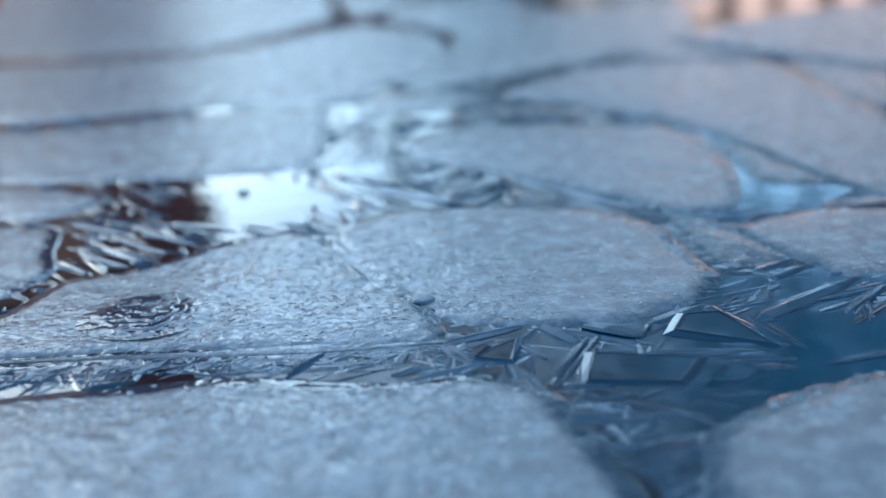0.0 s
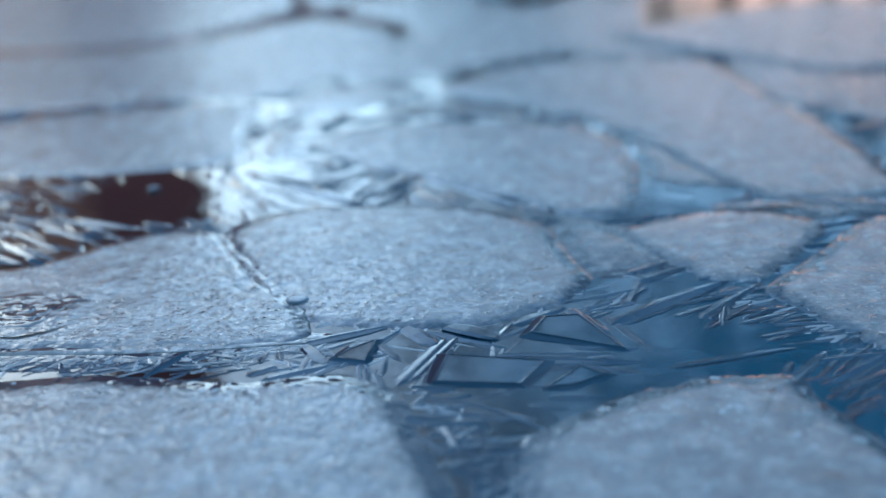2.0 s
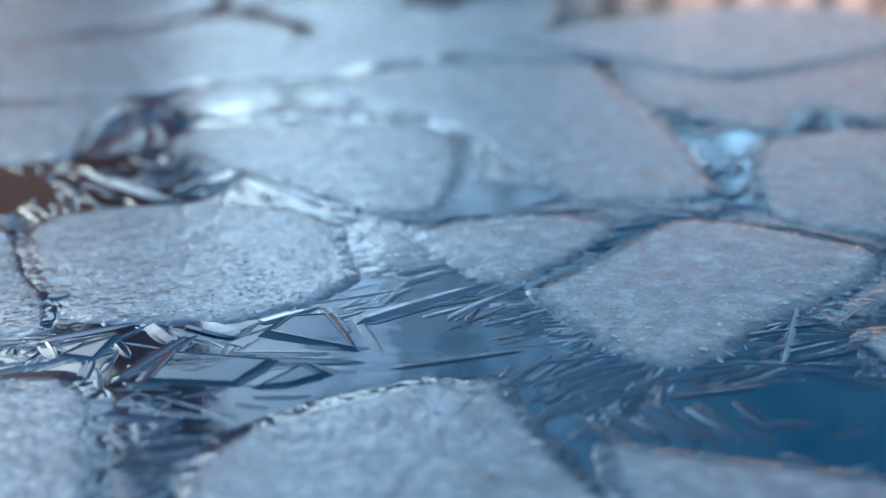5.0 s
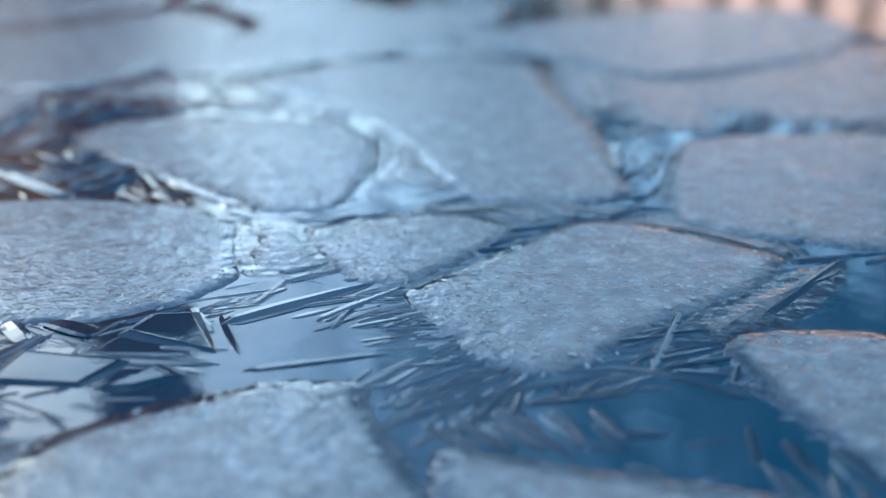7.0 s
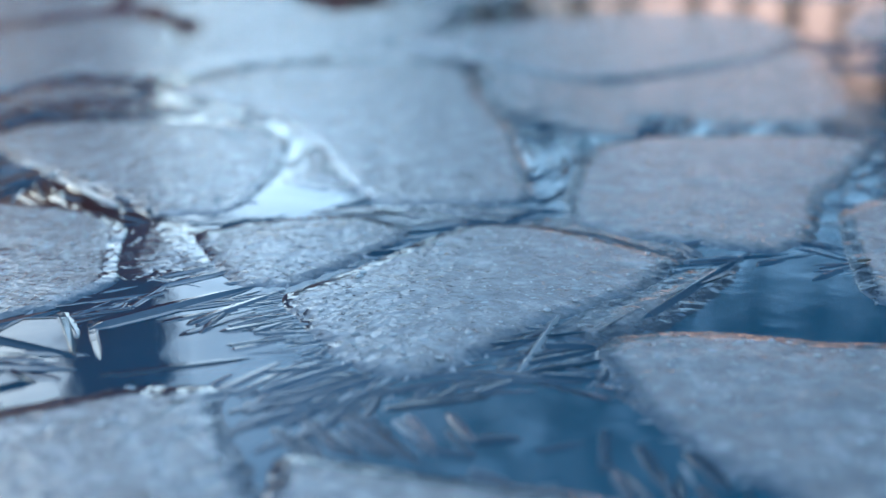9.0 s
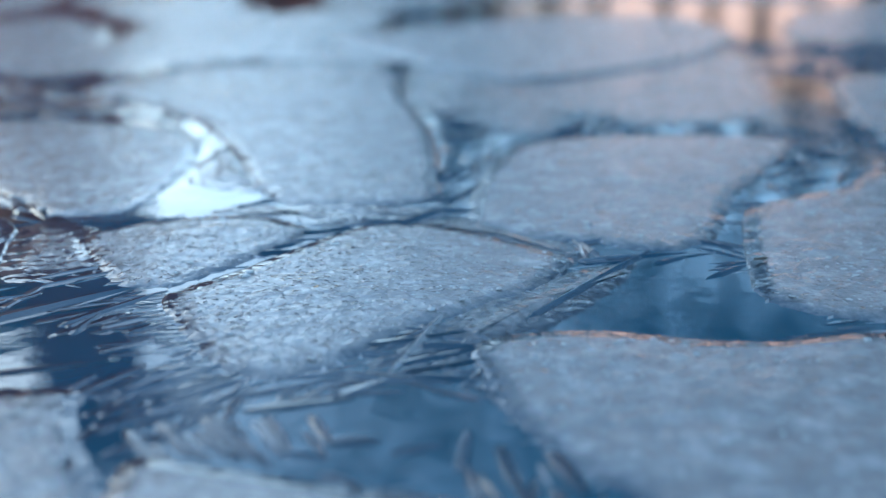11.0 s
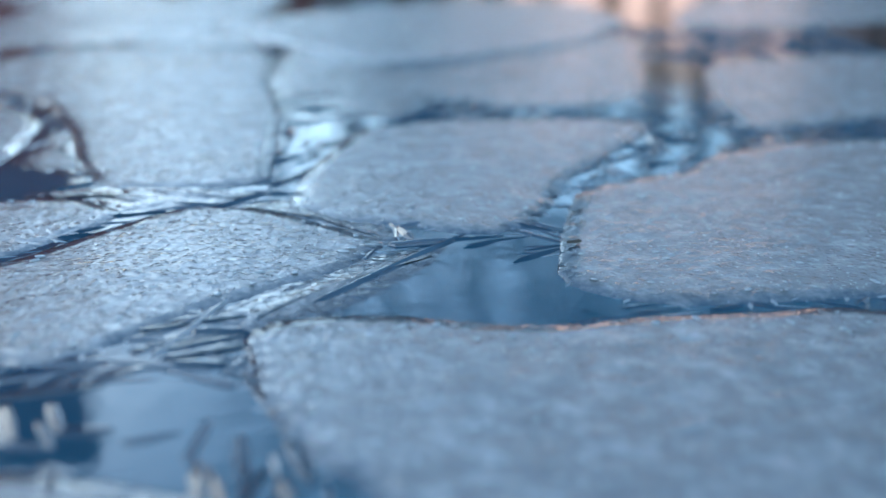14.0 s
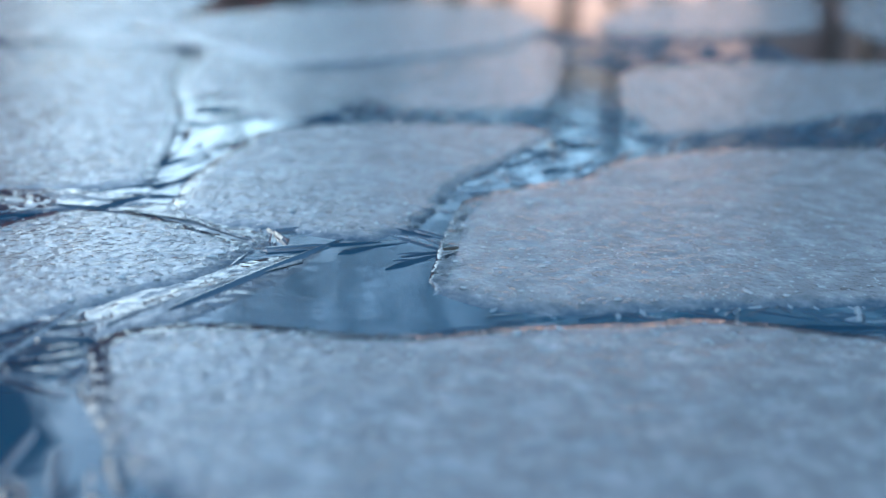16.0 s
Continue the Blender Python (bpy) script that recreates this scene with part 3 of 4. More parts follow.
cluster([(12.9, 26.0, 15.4, 28.0, 0.48), (13.0, 25.6, 15.6, 27.3, 0.44), (13.3, 25.1, 15.8, 27.0, 0.48), (13.7, 24.4, 16.3, 26.8, 0.43), (14.1, 24.1, 15.2, 26.2, 0.21, RIME), (14.3, 23.7, 15.4, 25.8, 0.44), (15.2, 25.1, 16.1, 24.0, 0.32), (17.3, 25.0, 17.8, 23.5, 0.33), (15.5, 25.9, 18.0, 26.9, 0.40), (15.8, 25.2, 18.3, 25.8, 0.45)])
cluster([(19.0, 27.1, 20.6, 31.4, 0.36), (20.6, 31.3, 21.2, 30.0, 0.18, RIME), (20.7, 26.2, 21.3, 27.6, 0.34), (22.4, 30.2, 27.0, 36.1, 0.5, None, 0.2), (18.0, 28.1, 20.5, 29.7, 0.36), (18.4, 27.6, 20.8, 28.7, 0.38), (19.1, 26.9, 21.1, 28.2, 0.32), (19.6, 26.6, 21.1, 27.2, 0.38), (18.1, 29.0, 20.2, 29.9, 0.36), (23.1, 33.3, 23.1, 31.5, 0.19), (24.6, 35.0, 26.6, 35.4, 0.83), (24.8, 36.7, 26.3, 37.2, 0.71), (21.0, 26.6, 21.7, 25.9, 0.27)])
cluster([(14.6, 24.5, 16.1, 27.1, 0.20, RIME), (13.1, 26.4, 14.8, 28.4, 0.34), (13.1, 25.6, 15.1, 27.7, 0.35), (13.8, 25.0, 15.7, 27.4, 0.37), (15.1, 24.9, 15.8, 23.6, 0.27), (16.4, 25.0, 17.0, 23.2, 0.30), (13.1, 24.4, 14.7, 25.5, 0.32), (12.6, 26.2, 14.0, 28.1, 0.27), (12.5, 25.1, 13.9, 26.2, 0.30)])
# the last row here is a bar shaped for a tree trunk's reflection
cluster([(15.0, 24.3, 16.1, 22.9, 0.52), (16.1, 24.7, 17.0, 23.0, 0.28, RIME), (14.5, 24.7, 15.3, 23.4, 0.19, RIME), (14.1, 23.7, 14.5, 24.8, 0.30), (20.3, 22.2, 20.6, 24.1, 0.3, None, 0.05)])
# the low bar at x 21.2 also imitates a mirrored trunk
cluster([(15.0, 25.0, 16.7, 22.6, 0.59), (16.3, 24.8, 16.9, 23.0, 0.40), (14.1, 24.9, 15.1, 23.1, 0.45), (17.7, 23.6, 18.8, 23.7, 0.55), (19.0, 23.1, 20.1, 23.5, 0.36), (21.2, 23.4, 21.4, 21.4, 0.38, None, 0.05), (16.7, 23.3, 17.8, 22.9, 0.38), (17.2, 24.2, 17.8, 22.9, 0.22), (15.4, 24.3, 15.8, 24.8, 0.31), (13.8, 25.3, 14.9, 25.6, 0.66)])
cluster([(18.0, 28.4, 19.1, 29.5, 0.30, None, 0.17), (18.3, 28.8, 19.8, 29.2, 0.44, None, 0.17), (19.8, 29.3, 21.0, 29.6, 0.46, None, 0.17), (19.7, 28.7, 21.1, 28.6, 0.50, None, 0.17), (19.2, 27.6, 21.2, 28.5, 0.39, None, 0.17), (19.2, 27.1, 21.2, 27.8, 0.44, None, 0.17), (19.4, 26.9, 20.9, 26.6, 0.53, None, 0.17), (21.4, 28.0, 20.7, 26.0, 0.19, None, 0.17), (21.1, 26.6, 21.6, 27.1, 0.20, None, 0.17), (21.2, 26.0, 21.6, 25.7, 0.22, None, 0.17), (20.6, 26.4, 21.6, 25.6, 0.26, None, 0.17)])
cluster([(-12.4, 40.3, -9.8, 37.6, 0.63), (-11.8, 41.0, -9.2, 38.3, 0.54), (-11.3, 42.1, -8.4, 39.2, 0.56), (-10.7, 42.5, -7.8, 40.1, 0.52), (-12.7, 38.1, -11.3, 36.6, 0.58), (-13.5, 42.6, -10.8, 40.8, 0.60), (-12.2, 38.8, -10.1, 37.1, 0.48), (-9.8, 42.1, -7.2, 40.6, 0.59)])
cluster([(-4.9, 47.6, -2.1, 42.5, 0.45), (-3.9, 47.3, 0.1, 42.8, 0.5, RIME), (-2.6, 46.2, 0.4, 43.1, 0.45, RIME), (3.0, 46.0, 6.6, 41.6, 0.5, RIME), (0.2, 44.1, 1.9, 47.6, 0.41), (1.0, 43.7, 2.8, 46.5, 0.42), (2.2, 46.6, 3.8, 43.5, 0.41), (3.3, 46.4, 4.8, 43.4, 0.36), (-2.9, 46.5, -0.0, 44.7, 0.53), (3.0, 61.1, 6.3, 57.0, 0.54)])
cluster([(21.1, 56.9, 23.8, 58.2, 0.89), (21.3, 51.5, 24.8, 53.6, 0.67), (22.3, 46.1, 23.8, 49.8, 0.36), (19.5, 41.8, 21.0, 42.9, 0.44), (21.8, 41.7, 23.1, 44.3, 0.34), (11.7, 47.0, 13.1, 51.9, 0.49), (7.6, 56.9, 8.9, 61.0, 0.49), (33.4, 44.7, 36.3, 47.7, 0.51), (37.7, 57.6, 39.2, 55.5, 0.51), (30.2, 56.5, 32.2, 60.0, 0.48)])
# a clear needle, coloured white in place of the bright sky it mirrors
needle(19.0, 27.1, 20.6, 31.4, 0.34, RIME, lift=0.17)
cluster([(21.0, 25.4, 19.4, 26.6, 0.34), (21.0, 26.9, 19.4, 27.8, 0.36), (20.9, 27.8, 19.7, 28.5, 0.3), (11.2, 33.6, 12.7, 34.0, 0.4), (11.6, 32.3, 12.8, 32.7, 0.4), (12.0, 30.8, 13.3, 31.1, 0.42), (12.9, 27.3, 15.0, 27.7, 0.4), (13.6, 25.8, 15.6, 27.2, 0.4), (14.6, 24.9, 15.8, 26.4, 0.34)])
ice_pane([(3.0, 26.6), (3.4, 28.5), (6.5, 27.8), (5.7, 26.2)])
ice_pane([(5.8, 26.1), (7.1, 27.7), (7.9, 26.9), (6.7, 26.0)])
ice_pane([(5.6, 29.5), (6.2, 30.9), (7.5, 31.0), (8.5, 28.2)])
ice_pane([(0.4, 28.2), (1.0, 29.3), (2.0, 29.7), (1.7, 27.8)])
strip([(-12.8, 28.4), (-9.7, 28.5), (-7.1, 28.6), (-5.0, 28.6)], 120, 35, rime=0.3, apart=False)
strip([(-13.1, 29.3), (-8.8, 29.6), (-5.0, 29.1), (0.1, 29.3)], 190, 30, rime=0.3, apart=False)
strip([(-6.0, 28.5), (-2.0, 28.4), (1.2, 28.6), (2.4, 28.9)], 70, 40, rime=0.3, apart=False)
strip([(11.6, 32.6), (12.6, 31.2), (13.6, 29.6), (14.2, 28.4)], 60, 18, 14, rime=0.25, apart=False)
strip([(30.5, 30.2), (33.6, 30.1), (36.6, 30.3), (40.2, 29.7)], 24, 15)
strip([(19.8, 29.5), (20.8, 30.3), (21.8, 30.8)], 8, 40)
strip([(-5.3, 54.0), (-3.6, 58.0), (-2.6, 61.0)], 44, 30, rime=0.35, apart=False)
strip([(18.5, 28.9), (19.6, 29.2), (20.8, 29.6)], 20, 15)
strip([(8.7, 35.1), (10.1, 34.9), (11.3, 34.7)], 14, 10)
strip([(7.3, 29.8), (8.0, 31.3), (9.4, 33.0)], 16, 30, 12)
strip([(2.6, 25.5), (4.1, 24.6), (4.5, 21.7)], 18, 5)
strip([(3.2, 26.0), (4.0, 24.4), (4.3, 22.5), (4.6, 19.6)], 110, 0, 35, rime=0.1, apart=False)
strip([(11.8, 32.4), (12.8, 30.7), (14.7, 27.4)], 16, 25, 14)
strip([(30.1, 37.3), (31.7, 41.5), (35.1, 46.3), (39.7, 51.8)], 30, 10, apart=False)
strip([(-1.5, 58.6), (0.5, 62.3), (1.2, 67.2)], 40, 20, apart=False)
strip([(3.0, 61.1), (6.2, 58.3), (9.4, 53.2)], 10, -10)
strip([(-1.0, 57.6), (3.0, 58.4), (7.0, 57.2), (10.0, 55.4)], 70, 20, rime=0.3, apart=False)
strip([(21.0, 40.0), (23.8, 37.0), (25.1, 36.1)], 20, -20)
for verts, faces, mat in small:
    tagged(mesh("small_needles", verts, faces, mat, smooth=False), "small ice needles crowded into the narrow gaps", "ice needles", kind="stuff")


def ripples(parent, x, y, rx, ry):
    """A half-clear patch frozen into a plate, with uneven ripples round its middle, in centimetres."""
    verts, faces, frost, n, rings = [], [], [], 110, 46
    for j in range(rings + 1):
        f = 0.02 + 1.1 * j / rings
        for i in range(n):
            w = 2 * math.pi * i / n
            c, e = math.cos(w), math.sin(w)
            bend = noise.noise((c * 1.6 * f, e * 1.6 * f, 4.2)) + 0.5 * noise.noise((c * 5 * f, e * 5 * f, 1.2))
            wave = math.sin(2 * math.pi * (4.2 * f + 1.3 * bend)) * (0.5 + 0.5 * math.cos(w - 5.2))
            fade = max(0.0, 1 - f * f)
            fine = noise.noise((c * 14 * f, e * 14 * f, 2.0))
            verts.append(((x + rx * f * c) * CM, (y + ry * f * e) * CM, 0.0008 + (0.00016 * wave + 0.00004 * fine) * fade - 0.0012 * max(0.0, f - 0.75 - 0.2 * bend)))
            frost.append(0.28 + 0.4 * bend + 0.6 * max(0.0, f - 0.6))
    for j in range(rings):
        for i in range(n):
            a, b = j * n + i, j * n + (i + 1) % n
            faces.append((a, a + n, b + n, b))
    faces.append(tuple(range(n)))
    ob = mesh("ripple_patch", verts, faces, FROST, parent, "half-clear patch of rippled glossy ice")
    ob.data.attributes.new("frost", "FLOAT", "POINT").data.foreach_set("value", frost)


ripples(swirled, -8.5, 32.5, 1.8, 1.8)


def bubble(x, y, rx, ry):
    """A flat oval air bubble frozen under a skin of clear ice, in centimetres."""
    verts, faces, n = [], [], 24
    for f, z in ((1.0, -0.05), (0.93, 0.0), (0.8, 0.011), (0.55, 0.014), (0.3, 0.014)):
        verts += [((x + rx * f * math.cos(6.2832 * i / n)) * CM, (y + ry * f * math.sin(6.2832 * i / n)) * CM, 0.0002 + z * CM) for i in range(n)]
    verts.append((x * CM, y * CM, 0.0002 + 0.014 * CM))
    for k in range(4):
        faces += [(k * n + i, k * n + (i + 1) % n, (k + 1) * n + (i + 1) % n, (k + 1) * n + i) for i in range(n)]
    faces += [(4 * n + i, 4 * n + (i + 1) % n, 5 * n) for i in range(n)]
    tagged(mesh("ice_bubble", verts, faces, GREY_ICE), "oval air bubble under clear glossy ice", "ice bubble", "ice bubbles")


def twig_bit(x, y):
    verts, faces, n = [], [], 6
    for k, (f, r) in enumerate(((-0.22, 0.02), (-0.12, 0.05), (0.02, 0.045), (0.15, 0.055), (0.24, 0.015))):
        verts += [((x + f) * CM, (y + 0.05 * math.sin(5 * f) + r * math.cos(6.2832 * i / n)) * CM, 0.0005 + (0.03 + r * math.sin(6.2832 * i / n)) * CM) for i in range(n)]
    for k in range(4):
        faces += [(k * n + i, k * n + (i + 1) % n, (k + 1) * n + (i + 1) % n, (k + 1) * n + i) for i in range(n)]
    faces += [tuple(range(n)), tuple(range(4 * n, 5 * n))]
    tagged(mesh("twig_bit", verts, faces, BARK), "tiny dark brown bit of twig lying on frosted ice", "twig")


bubble(-0.66, 32.75, 0.34, 0.3)
bubble(-7.72, 45.82, 0.26, 0.23)
bubble(-4.73, 41.12, 0.16, 0.15)
bubble(7.54, 41.15, 0.12, 0.10)
bubble(25.48, 38.40, 0.11, 0.10)
twig_bit(29.85, 34.55)


# smooth clear stretches of the sheet: middle and half-widths, in centimetres
CLEAR = [(9.5, 30.2, 1.0, 1.2), (10.8, 28.6, 1.9, 1.9), (18.6, 24.0, 3.3, 1.9), (26.4, 31.6, 4.2, 2.8), (23.6, 50.6, 1.6, 2.2), (35.5, 61.4, 7.6, 8.0), (-7.7, 44.4, 3.0, 3.7), (12.5, 42.6, 1.9, 1.9), (10.0, 28.5, 1.4, 1.5), (9.8, 28.6, 1.8, 1.5), (19.4, 23.6, 1.8, 1.5), (11.5, 42.3, 2.8, 2.2), (8.7, 38.6, 0.7, 2.4), (4.7, 27.3, 1.5, 0.9), (6.9, 26.8, 0.9, 0.7), (7.0, 29.9, 1.2, 1.2), (1.3, 28.8, 0.7, 0.8), (-3.4, 50.8, 1.7, 3.2), (-0.4, 64.2, 2.8, 2.6)]


def feathers():
    """The fine ice feathers that fill the gaps and fringe the plates, too many to count."""
    rnd = random.Random(4)
    verts, faces = [], []
    known = np.array(ways)
    for p, nor, far in outlines:
        if p[:, 1].min() > 0.62 or len(p) < 90:
            continue
        n = len(p)
        for i in range(n):
            if far[i] > 0.6 or rnd.random() < 0.55 or p[i][1] > 0.75:
                continue
            w = math.atan2(-nor[i][1], -nor[i][0]) + rnd.gauss(0, 0.9)
            l = rnd.uniform(0.0025, 0.007)
            a = Vector((p[i][0] + nor[i][0] * 0.002, p[i][1] + nor[i][1] * 0.002, 0))
            ridge(verts, faces, a, a + Vector((math.cos(w), math.sin(w), 0)) * l, rnd.uniform(0.0005, 0.0013), rnd.uniform(0.08, 0.2), rnd, False)
    tagged(mesh("rime_fringe", verts, faces, RIME), "whitish rime needles fringing the ice plates", "rime", kind="stuff")
    verts, faces = [], []
    white, slabs = [], []
    done = single = 0
    while done < 9000:
        x, y = rnd.uniform(-0.22, 0.55), rnd.uniform(0.2, 0.8)
        done += 1
        if any(((x / CM - cx) / rx) ** 2 + ((y / CM - cy) / ry) ** 2 < 1 for cx, cy, rx, ry in CLEAR) or any(inside(x, y, o[0]) for o in outlines):
            continue
        near = np.argmin((known[:, 0] * CM - x) ** 2 + (known[:, 1] * CM - y) ** 2)
        w = known[near, 2] + rnd.gauss(0, 0.25)
        l = rnd.uniform(0.008, 0.028)
        d = Vector((math.cos(w), math.sin(w), 0)) * l / 2
        if rnd.random() < 0.15:
            ridge(white, slabs, Vector((x, y, 0)) - d * 0.6, Vector((x, y, 0)) + d * 0.6, rnd.uniform(0.0004, 0.0011), rnd.uniform(0.07, 0.14), rnd, False)
        else:
            wide, lift = rnd.uniform(0.0008, 0.0024), rnd.uniform(0.07, 0.2)
            if single < 140 and 0.215 < y < 0.345 and -0.02 < x < 0.27:
                # those along the middle of the path lie apart, one by one
                ev, ef = [], []
                ridge(ev, ef, Vector((x, y, 0)) - d, Vector((x, y, 0)) + d, wide, lift * 0.6, rnd)
                tagged(mesh("ice_needle", ev, ef, NEEDLE, smooth=False), "slender clear ice needle frozen into the dark ice", "ice needle", "ice needles")
                single += 1
            else:
                ridge(verts, faces, Vector((x, y, 0)) - d, Vector((x, y, 0)) + d, wide, lift, rnd, False)
    tagged(mesh("rime_needles", white, slabs, RIME, smooth=False), "fine whitish rime needles between the plates", "rime", kind="stuff")
    tagged(mesh("ice_feathers", verts, faces, NEEDLE, smooth=False), "fine feathered ice crystals between the plates", "ice crystals", kind="stuff")


feathers()


def frost_grains():
    """Small glossy lumps of frost on the plates, coloured pale in place of glints, too many to count."""
    rnd = random.Random(12)
    verts, faces, frost = [], [], []
    boxes = [(o[0][:, 0].min(), o[0][:, 0].max(), o[0][:, 1].min(), o[0][:, 1].max()) for o in outlines]
    for (p, nor, _), box, ob in zip(outlines, boxes, plates):
        if box[2] > 0.62 or box[1] < -0.3 or len(p) < 90 or "veil" in ob["label"]:
            continue
        area = (box[1] - box[0]) * (box[3] - box[2])
        p2 = (p + nor * 0.004)[::3]
        for _ in range(int(area * 36000)):
            x, y = rnd.uniform(box[0], box[1]), rnd.uniform(box[2], box[3])
            crowd = noise.noise((x * 28, y * 28, 5.0)) + 0.6 * noise.noise((x * 90, y * 90, 1.0))
            if crowd < rnd.uniform(-0.7, 0.6) or not inside(x, y, p2):
                continue
            r, tall = 0.0003 + 0.0008 * rnd.random() ** 2, rnd.uniform(0.08, 0.24)
            turn, long = rnd.uniform(0, 3.14), rnd.uniform(1.0, 1.7)
            base, n = len(verts), 7
            edge = [rnd.uniform(0.8, 1.2) for _ in range(n)]
            for f, h in ((1.0, -0.6), (0.8, 0.55), (0.4, 0.92)):
                for i in range(n):
                    w = 6.2832 * i / n
                    a, b = r * f * edge[i] * math.cos(w) * long, r * f * edge[i] * math.sin(w)
                    verts.append((x + a * math.cos(turn) - b * math.sin(turn), y + a * math.sin(turn) + b * math.cos(turn), 0.0002 + h * r * tall))
            verts.append((x, y, 0.0002 + r * tall))
            for k in range(2):
                faces += [(base + k * n + i, base + k * n + (i + 1) % n, base + (k + 1) * n + (i + 1) % n, base + (k + 1) * n + i) for i in range(n)]
            faces += [(base + 2 * n + i, base + 2 * n + (i + 1) % n, base + 3 * n) for i in range(n)]
    tagged(mesh("frost_grains", verts, faces, GRAIN), "small glossy grains of frost on the ice plates", "frost", kind="stuff")


frost_grains()


# ---------------------------------------------------------------- the far side of the water
def house(x, y, w, d, h, mat=None, label="brown boarded house beyond the ice", tall=0.0, turn=0.0):
    ob = tagged(new("house"), label, "house")
    mat = mat or BOARD
    ob.location = (x, y, -0.05)
    ob.rotation_euler.z = radians(turn)
    verts = [(-w / 2, -d / 2, 0), (w / 2, -d / 2, 0), (w / 2, d / 2, 0), (-w / 2, d / 2, 0)]
    verts += [(a, b, h) for a, b, _ in verts] + [(-w / 2, 0, h + d * 0.35), (w / 2, 0, h + d * 0.35)]
    mesh("wall", verts, [(0, 1, 5, 4), (1, 2, 6, 9, 5), (2, 3, 7, 6), (3, 0, 4, 8, 7)], mat, ob, smooth=False)
    if tall:
        cv = [(w / 2 + u * 1.9 - 0.7, -d / 2 - 0.35 + v * 1.2, z) for z in (0, tall) for u, v in ((0, 0), (1, 0), (1, 1), (0, 1))]
        cv += [(w / 2 + u * 2.2 - 0.85, -d / 2 - 0.5 + v * 1.5, z) for z in (tall, tall + 0.3) for u, v in ((0, 0), (1, 0), (1, 1), (0, 1))]
        cf = [(k + i, k + (i + 1) % 4, k + 4 + (i + 1) % 4, k + 4 + i) for k in (0, 8) for i in range(4)] + [(8, 11, 10, 9), (12, 13, 14, 15)]
        mesh("chimney", cv, cf, BRICK, ob, "tall dark brick chimney stack", smooth=False)
    e, k = 0.3, 0.35
    ry, rz, t = d / 2 + e, h - e * 2 * k, 0.15
    top = h + d * k
    rv = [(-w / 2 - e, -ry, rz), (w / 2 + e, -ry, rz), (w / 2 + e, 0, top), (-w / 2 - e, 0, top), (w / 2 + e, ry, rz), (-w / 2 - e, ry, rz)]
    rv += [(a, b, c + t) for a, b, c in rv]
    mesh("roof", rv, [(0, 1, 2, 3), (3, 2, 4, 5), (6, 9, 8, 7), (9, 11, 10, 8), (0, 6, 7, 1), (5, 4, 10, 11), (1, 7, 8, 2), (2, 8, 10, 4), (0, 3, 9, 6), (3, 5, 11, 9)], ROOF, ob, smooth=False)
    return ob


house(-18.25, 26.0, 24.6, 7.0, 8.0, tall=11.5)
house(10.0, 58.0, 60.0, 8.0, 5.6, PLASTER, "terracotta plastered long house lit by low sun", turn=-80.5)


def tall_tree(height, seed, limbs=27, twig=None, label="tall bare winter tree with fine grey twigs beyond the ice"):
    """A tall bare tree: a slender trunk, limbs from a third of its height up, each with side branches and fine twigs."""
    rnd = random.Random(seed)
    parts = {"trunk": ([], []), "limbs": ([], []), "twigs": ([], [])}

    def stick(kind, a, b, ra, rb, sides):
        verts, faces = parts[kind]
        d = (b - a).normalized()
        u = d.cross(Vector((0.3, 0.9, 0.2))).normalized()
        v = d.cross(u)
        base = len(verts)
        for o, r in ((a, ra), (b, rb)):
            verts.extend(o + (u * math.cos(2 * math.pi * k / sides) + v * math.sin(2 * math.pi * k / sides)) * r for k in range(sides))
        faces.extend((base + k, base + (k + 1) % sides, base + sides + (k + 1) % sides, base + sides + k) for k in range(sides))

    spine = [Vector((0, 0, -0.1))]
    for k in range(1, 11):
        spine.append(Vector((rnd.uniform(-0.12, 0.12) * k ** 0.5, rnd.uniform(-0.12, 0.12) * k ** 0.5, height * k / 10)))
    for k in range(10):
        stick("trunk", spine[k], spine[k + 1], height * 0.011 * (1.02 - k / 10), height * 0.011 * (1.02 - (k + 1) / 10), 8)
    for k in range(limbs):
        f = rnd.uniform(0.36, 0.98)
        i = min(9, int(f * 10))
        a = spine[i].lerp(spine[i + 1], f * 10 - i)
        w, l = rnd.uniform(0, 6.2832), height * (0.24 - 0.19 * abs(f - 0.5) / 0.5) * rnd.uniform(0.7, 1.1)
        d = Vector((math.cos(w), math.sin(w), rnd.uniform(0.35, 0.9))).normalized()
        b = a + d * l
        stick("limbs", a, b, 0.045, 0.018, 5)
        for _ in range(8):
            g = a.lerp(b, rnd.uniform(0.25, 1.0))
            e = (d + Vector((rnd.uniform(-1, 1), rnd.uniform(-1, 1), rnd.uniform(-0.5, 0.7)))).normalized()
            h = g + e * l * rnd.uniform(0.2, 0.45)
            stick("twigs", g, h, 0.016, 0.008, 3)
            for _ in range(5):
                o = g.lerp(h, rnd.uniform(0.2, 1.0))
                q = (e + Vector((rnd.uniform(-1, 1), rnd.uniform(-1, 1), rnd.uniform(-0.9, 0.4)))).normalized()
                stick("twigs", o, o + q * rnd.uniform(0.3, 0.8), 0.010, 0.006, 3)
    ob = mesh("tree", *parts["trunk"], BARK)
    mesh("limbs", *parts["limbs"], BARK, ob)
    mesh("twigs", *parts["twigs"], twig or GREY_TWIG, ob, "dense fine twigs", smooth=False)
    return tagged(ob, label, "tree", "bare trees")


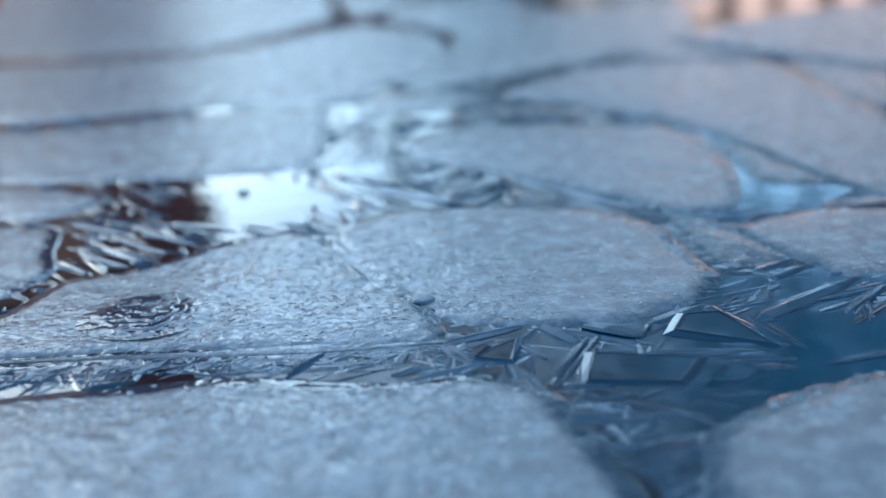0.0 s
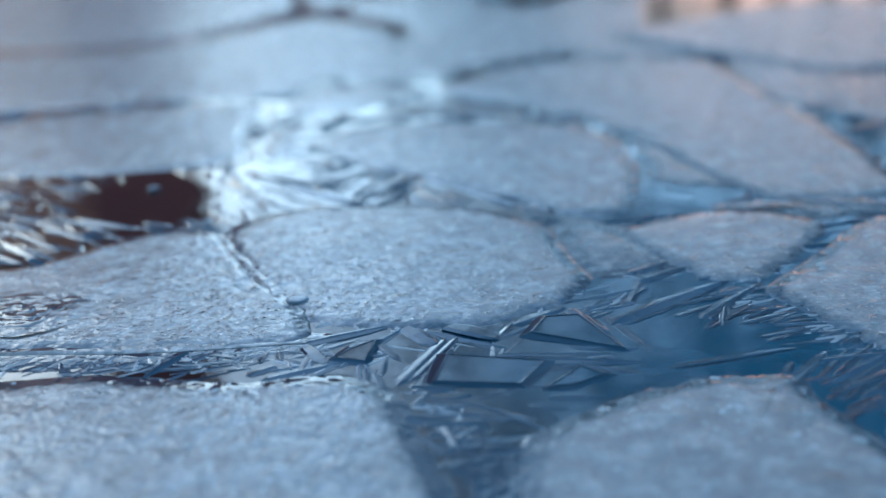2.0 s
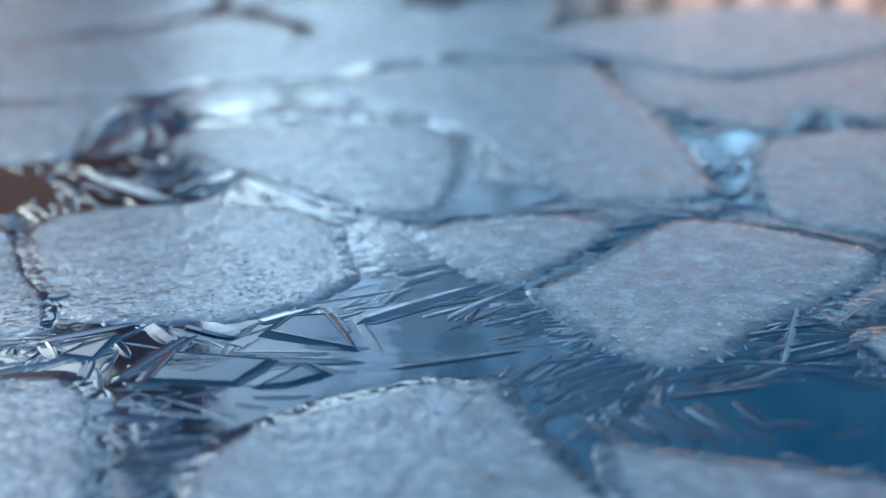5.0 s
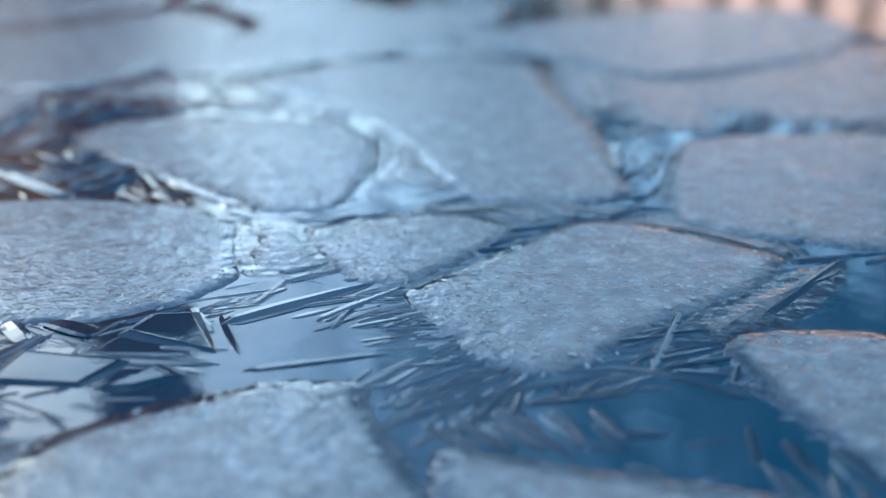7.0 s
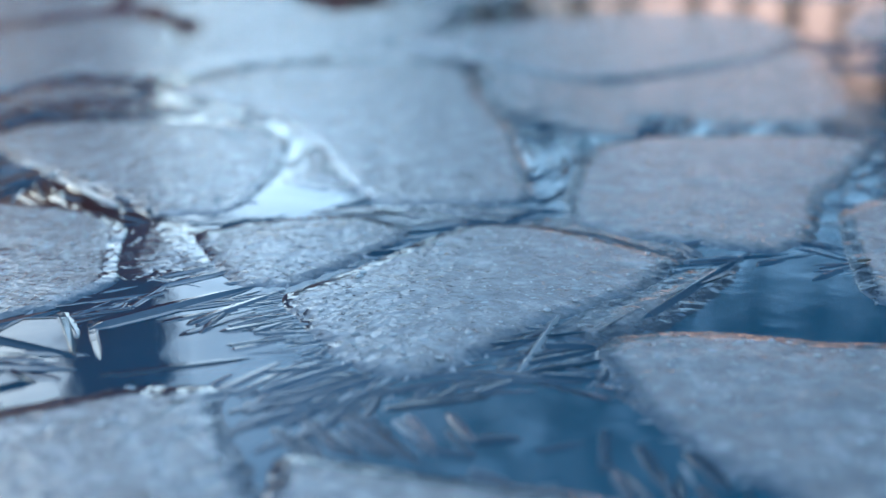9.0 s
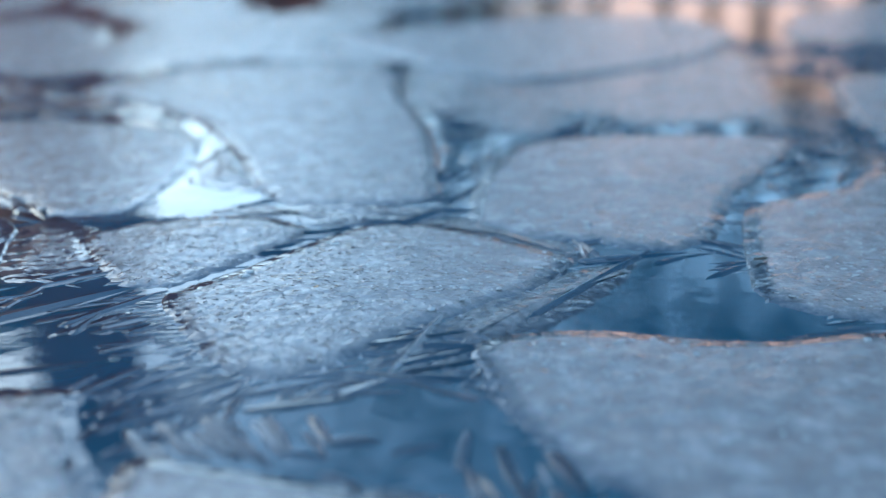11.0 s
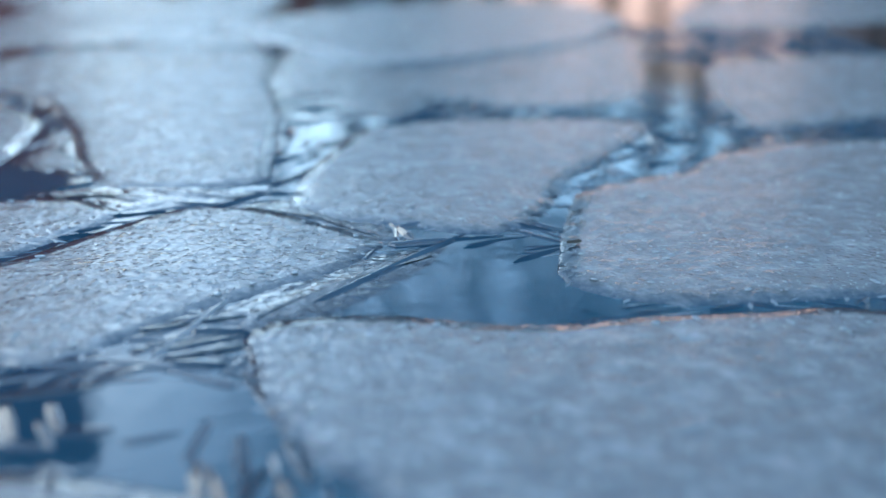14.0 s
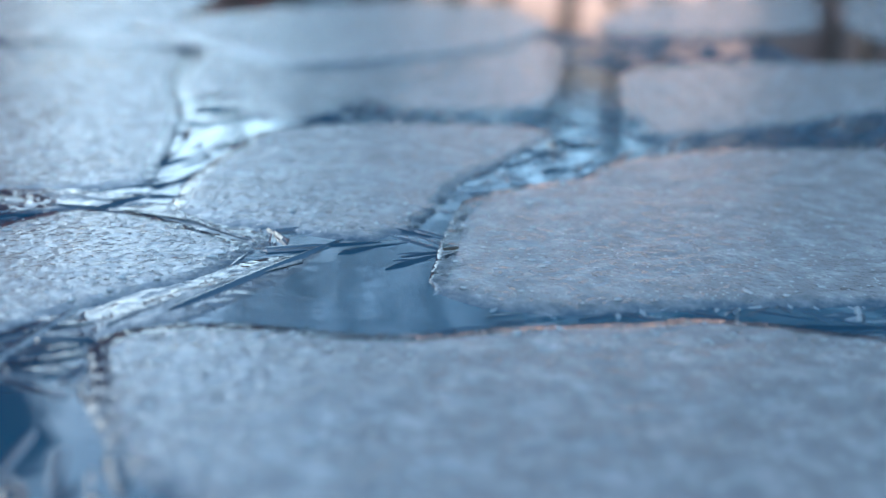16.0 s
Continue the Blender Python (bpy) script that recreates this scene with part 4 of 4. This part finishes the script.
kinds = [tall_tree(17.0, k) for k in range(3)] + [tall_tree(18.0, 7 + k, 38, DARK_TWIG, "tall dark brown winter tree beyond the ice") for k in range(2)]
planted = random.Random(21)
for k in range(19):
    w, r = radians(-1.5 + 2.4 * k + planted.uniform(-0.6, 0.6)), (25.0, 31.0)[k % 2] + planted.uniform(-1.5, 1.5)
    spot = pose(r * math.sin(w), r * math.cos(w), -0.05, rz=planted.uniform(0, 360))
    if k < 3:
        kinds[k].matrix_basis = spot
    elif 5 <= k < 7:
        kinds[k - 2].matrix_basis = spot
    else:
        copy_thing(kinds[k % 3] if k < 5 else kinds[3 + k % 2], spot)


def woods(name, mat, label, first, last, near, far, low, high, count, seed):
    """Spruces along the far shore, each a stem of drooping tiers; angles from straight ahead, in degrees, height over distance."""
    rnd = random.Random(seed)
    verts, faces = [], []
    for _ in range(count):
        w, r = radians(rnd.uniform(first, last)), rnd.uniform(near, far)
        x, y, h = r * math.sin(w), r * math.cos(w), rnd.uniform(low, high) * r
        tiers, sides, spread = 6, 7, h * rnd.uniform(0.13, 0.2)
        for t in range(tiers):
            z0, z1 = h * (0.06 + 0.88 * t / tiers), h * min(1.0, 0.06 + 0.88 * (t + 1.7) / tiers)
            rad = spread * (1 - t / tiers) ** 0.8 + 0.2
            start = len(verts)
            verts.append((x, y, z1))
            for s in range(sides * 2):
                a = math.pi * s / sides + t
                q = rad * (rnd.uniform(0.8, 1.1) if s % 2 else rnd.uniform(0.5, 0.7))
                verts.append((x + q * math.cos(a), y + q * math.sin(a), z0 - (0.3 if s % 2 else 0)))
            faces += [(start, start + 1 + s, start + 1 + (s + 1) % (sides * 2)) for s in range(sides * 2)]
    tagged(mesh(name, verts, faces, mat, smooth=False), label, "woods", kind="stuff")


woods("far_woods", FROSTED_TWIG, "frosted pale spruces far beyond the ice", 1, 75, 95, 115, 0.18, 0.28, 230, 11)
woods("far_woods", FROSTED_TWIG, "frosted pale spruces far beyond the ice", -16, 2, 108, 125, 0.15, 0.2, 120, 13)
woods("brown_thicket", BROWN_TWIG, "dark reddish brown thicket far beyond the ice", -12.8, -1, 82, 100, 0.135, 0.175, 150, 5)
# unseen woods, added to screen the ice on the low sun's side
woods("screen_woods", BROWN_TWIG, "dark brown woods added out of view beside the water", -100, -44, 46, 60, 0.28, 0.36, 110, 6)
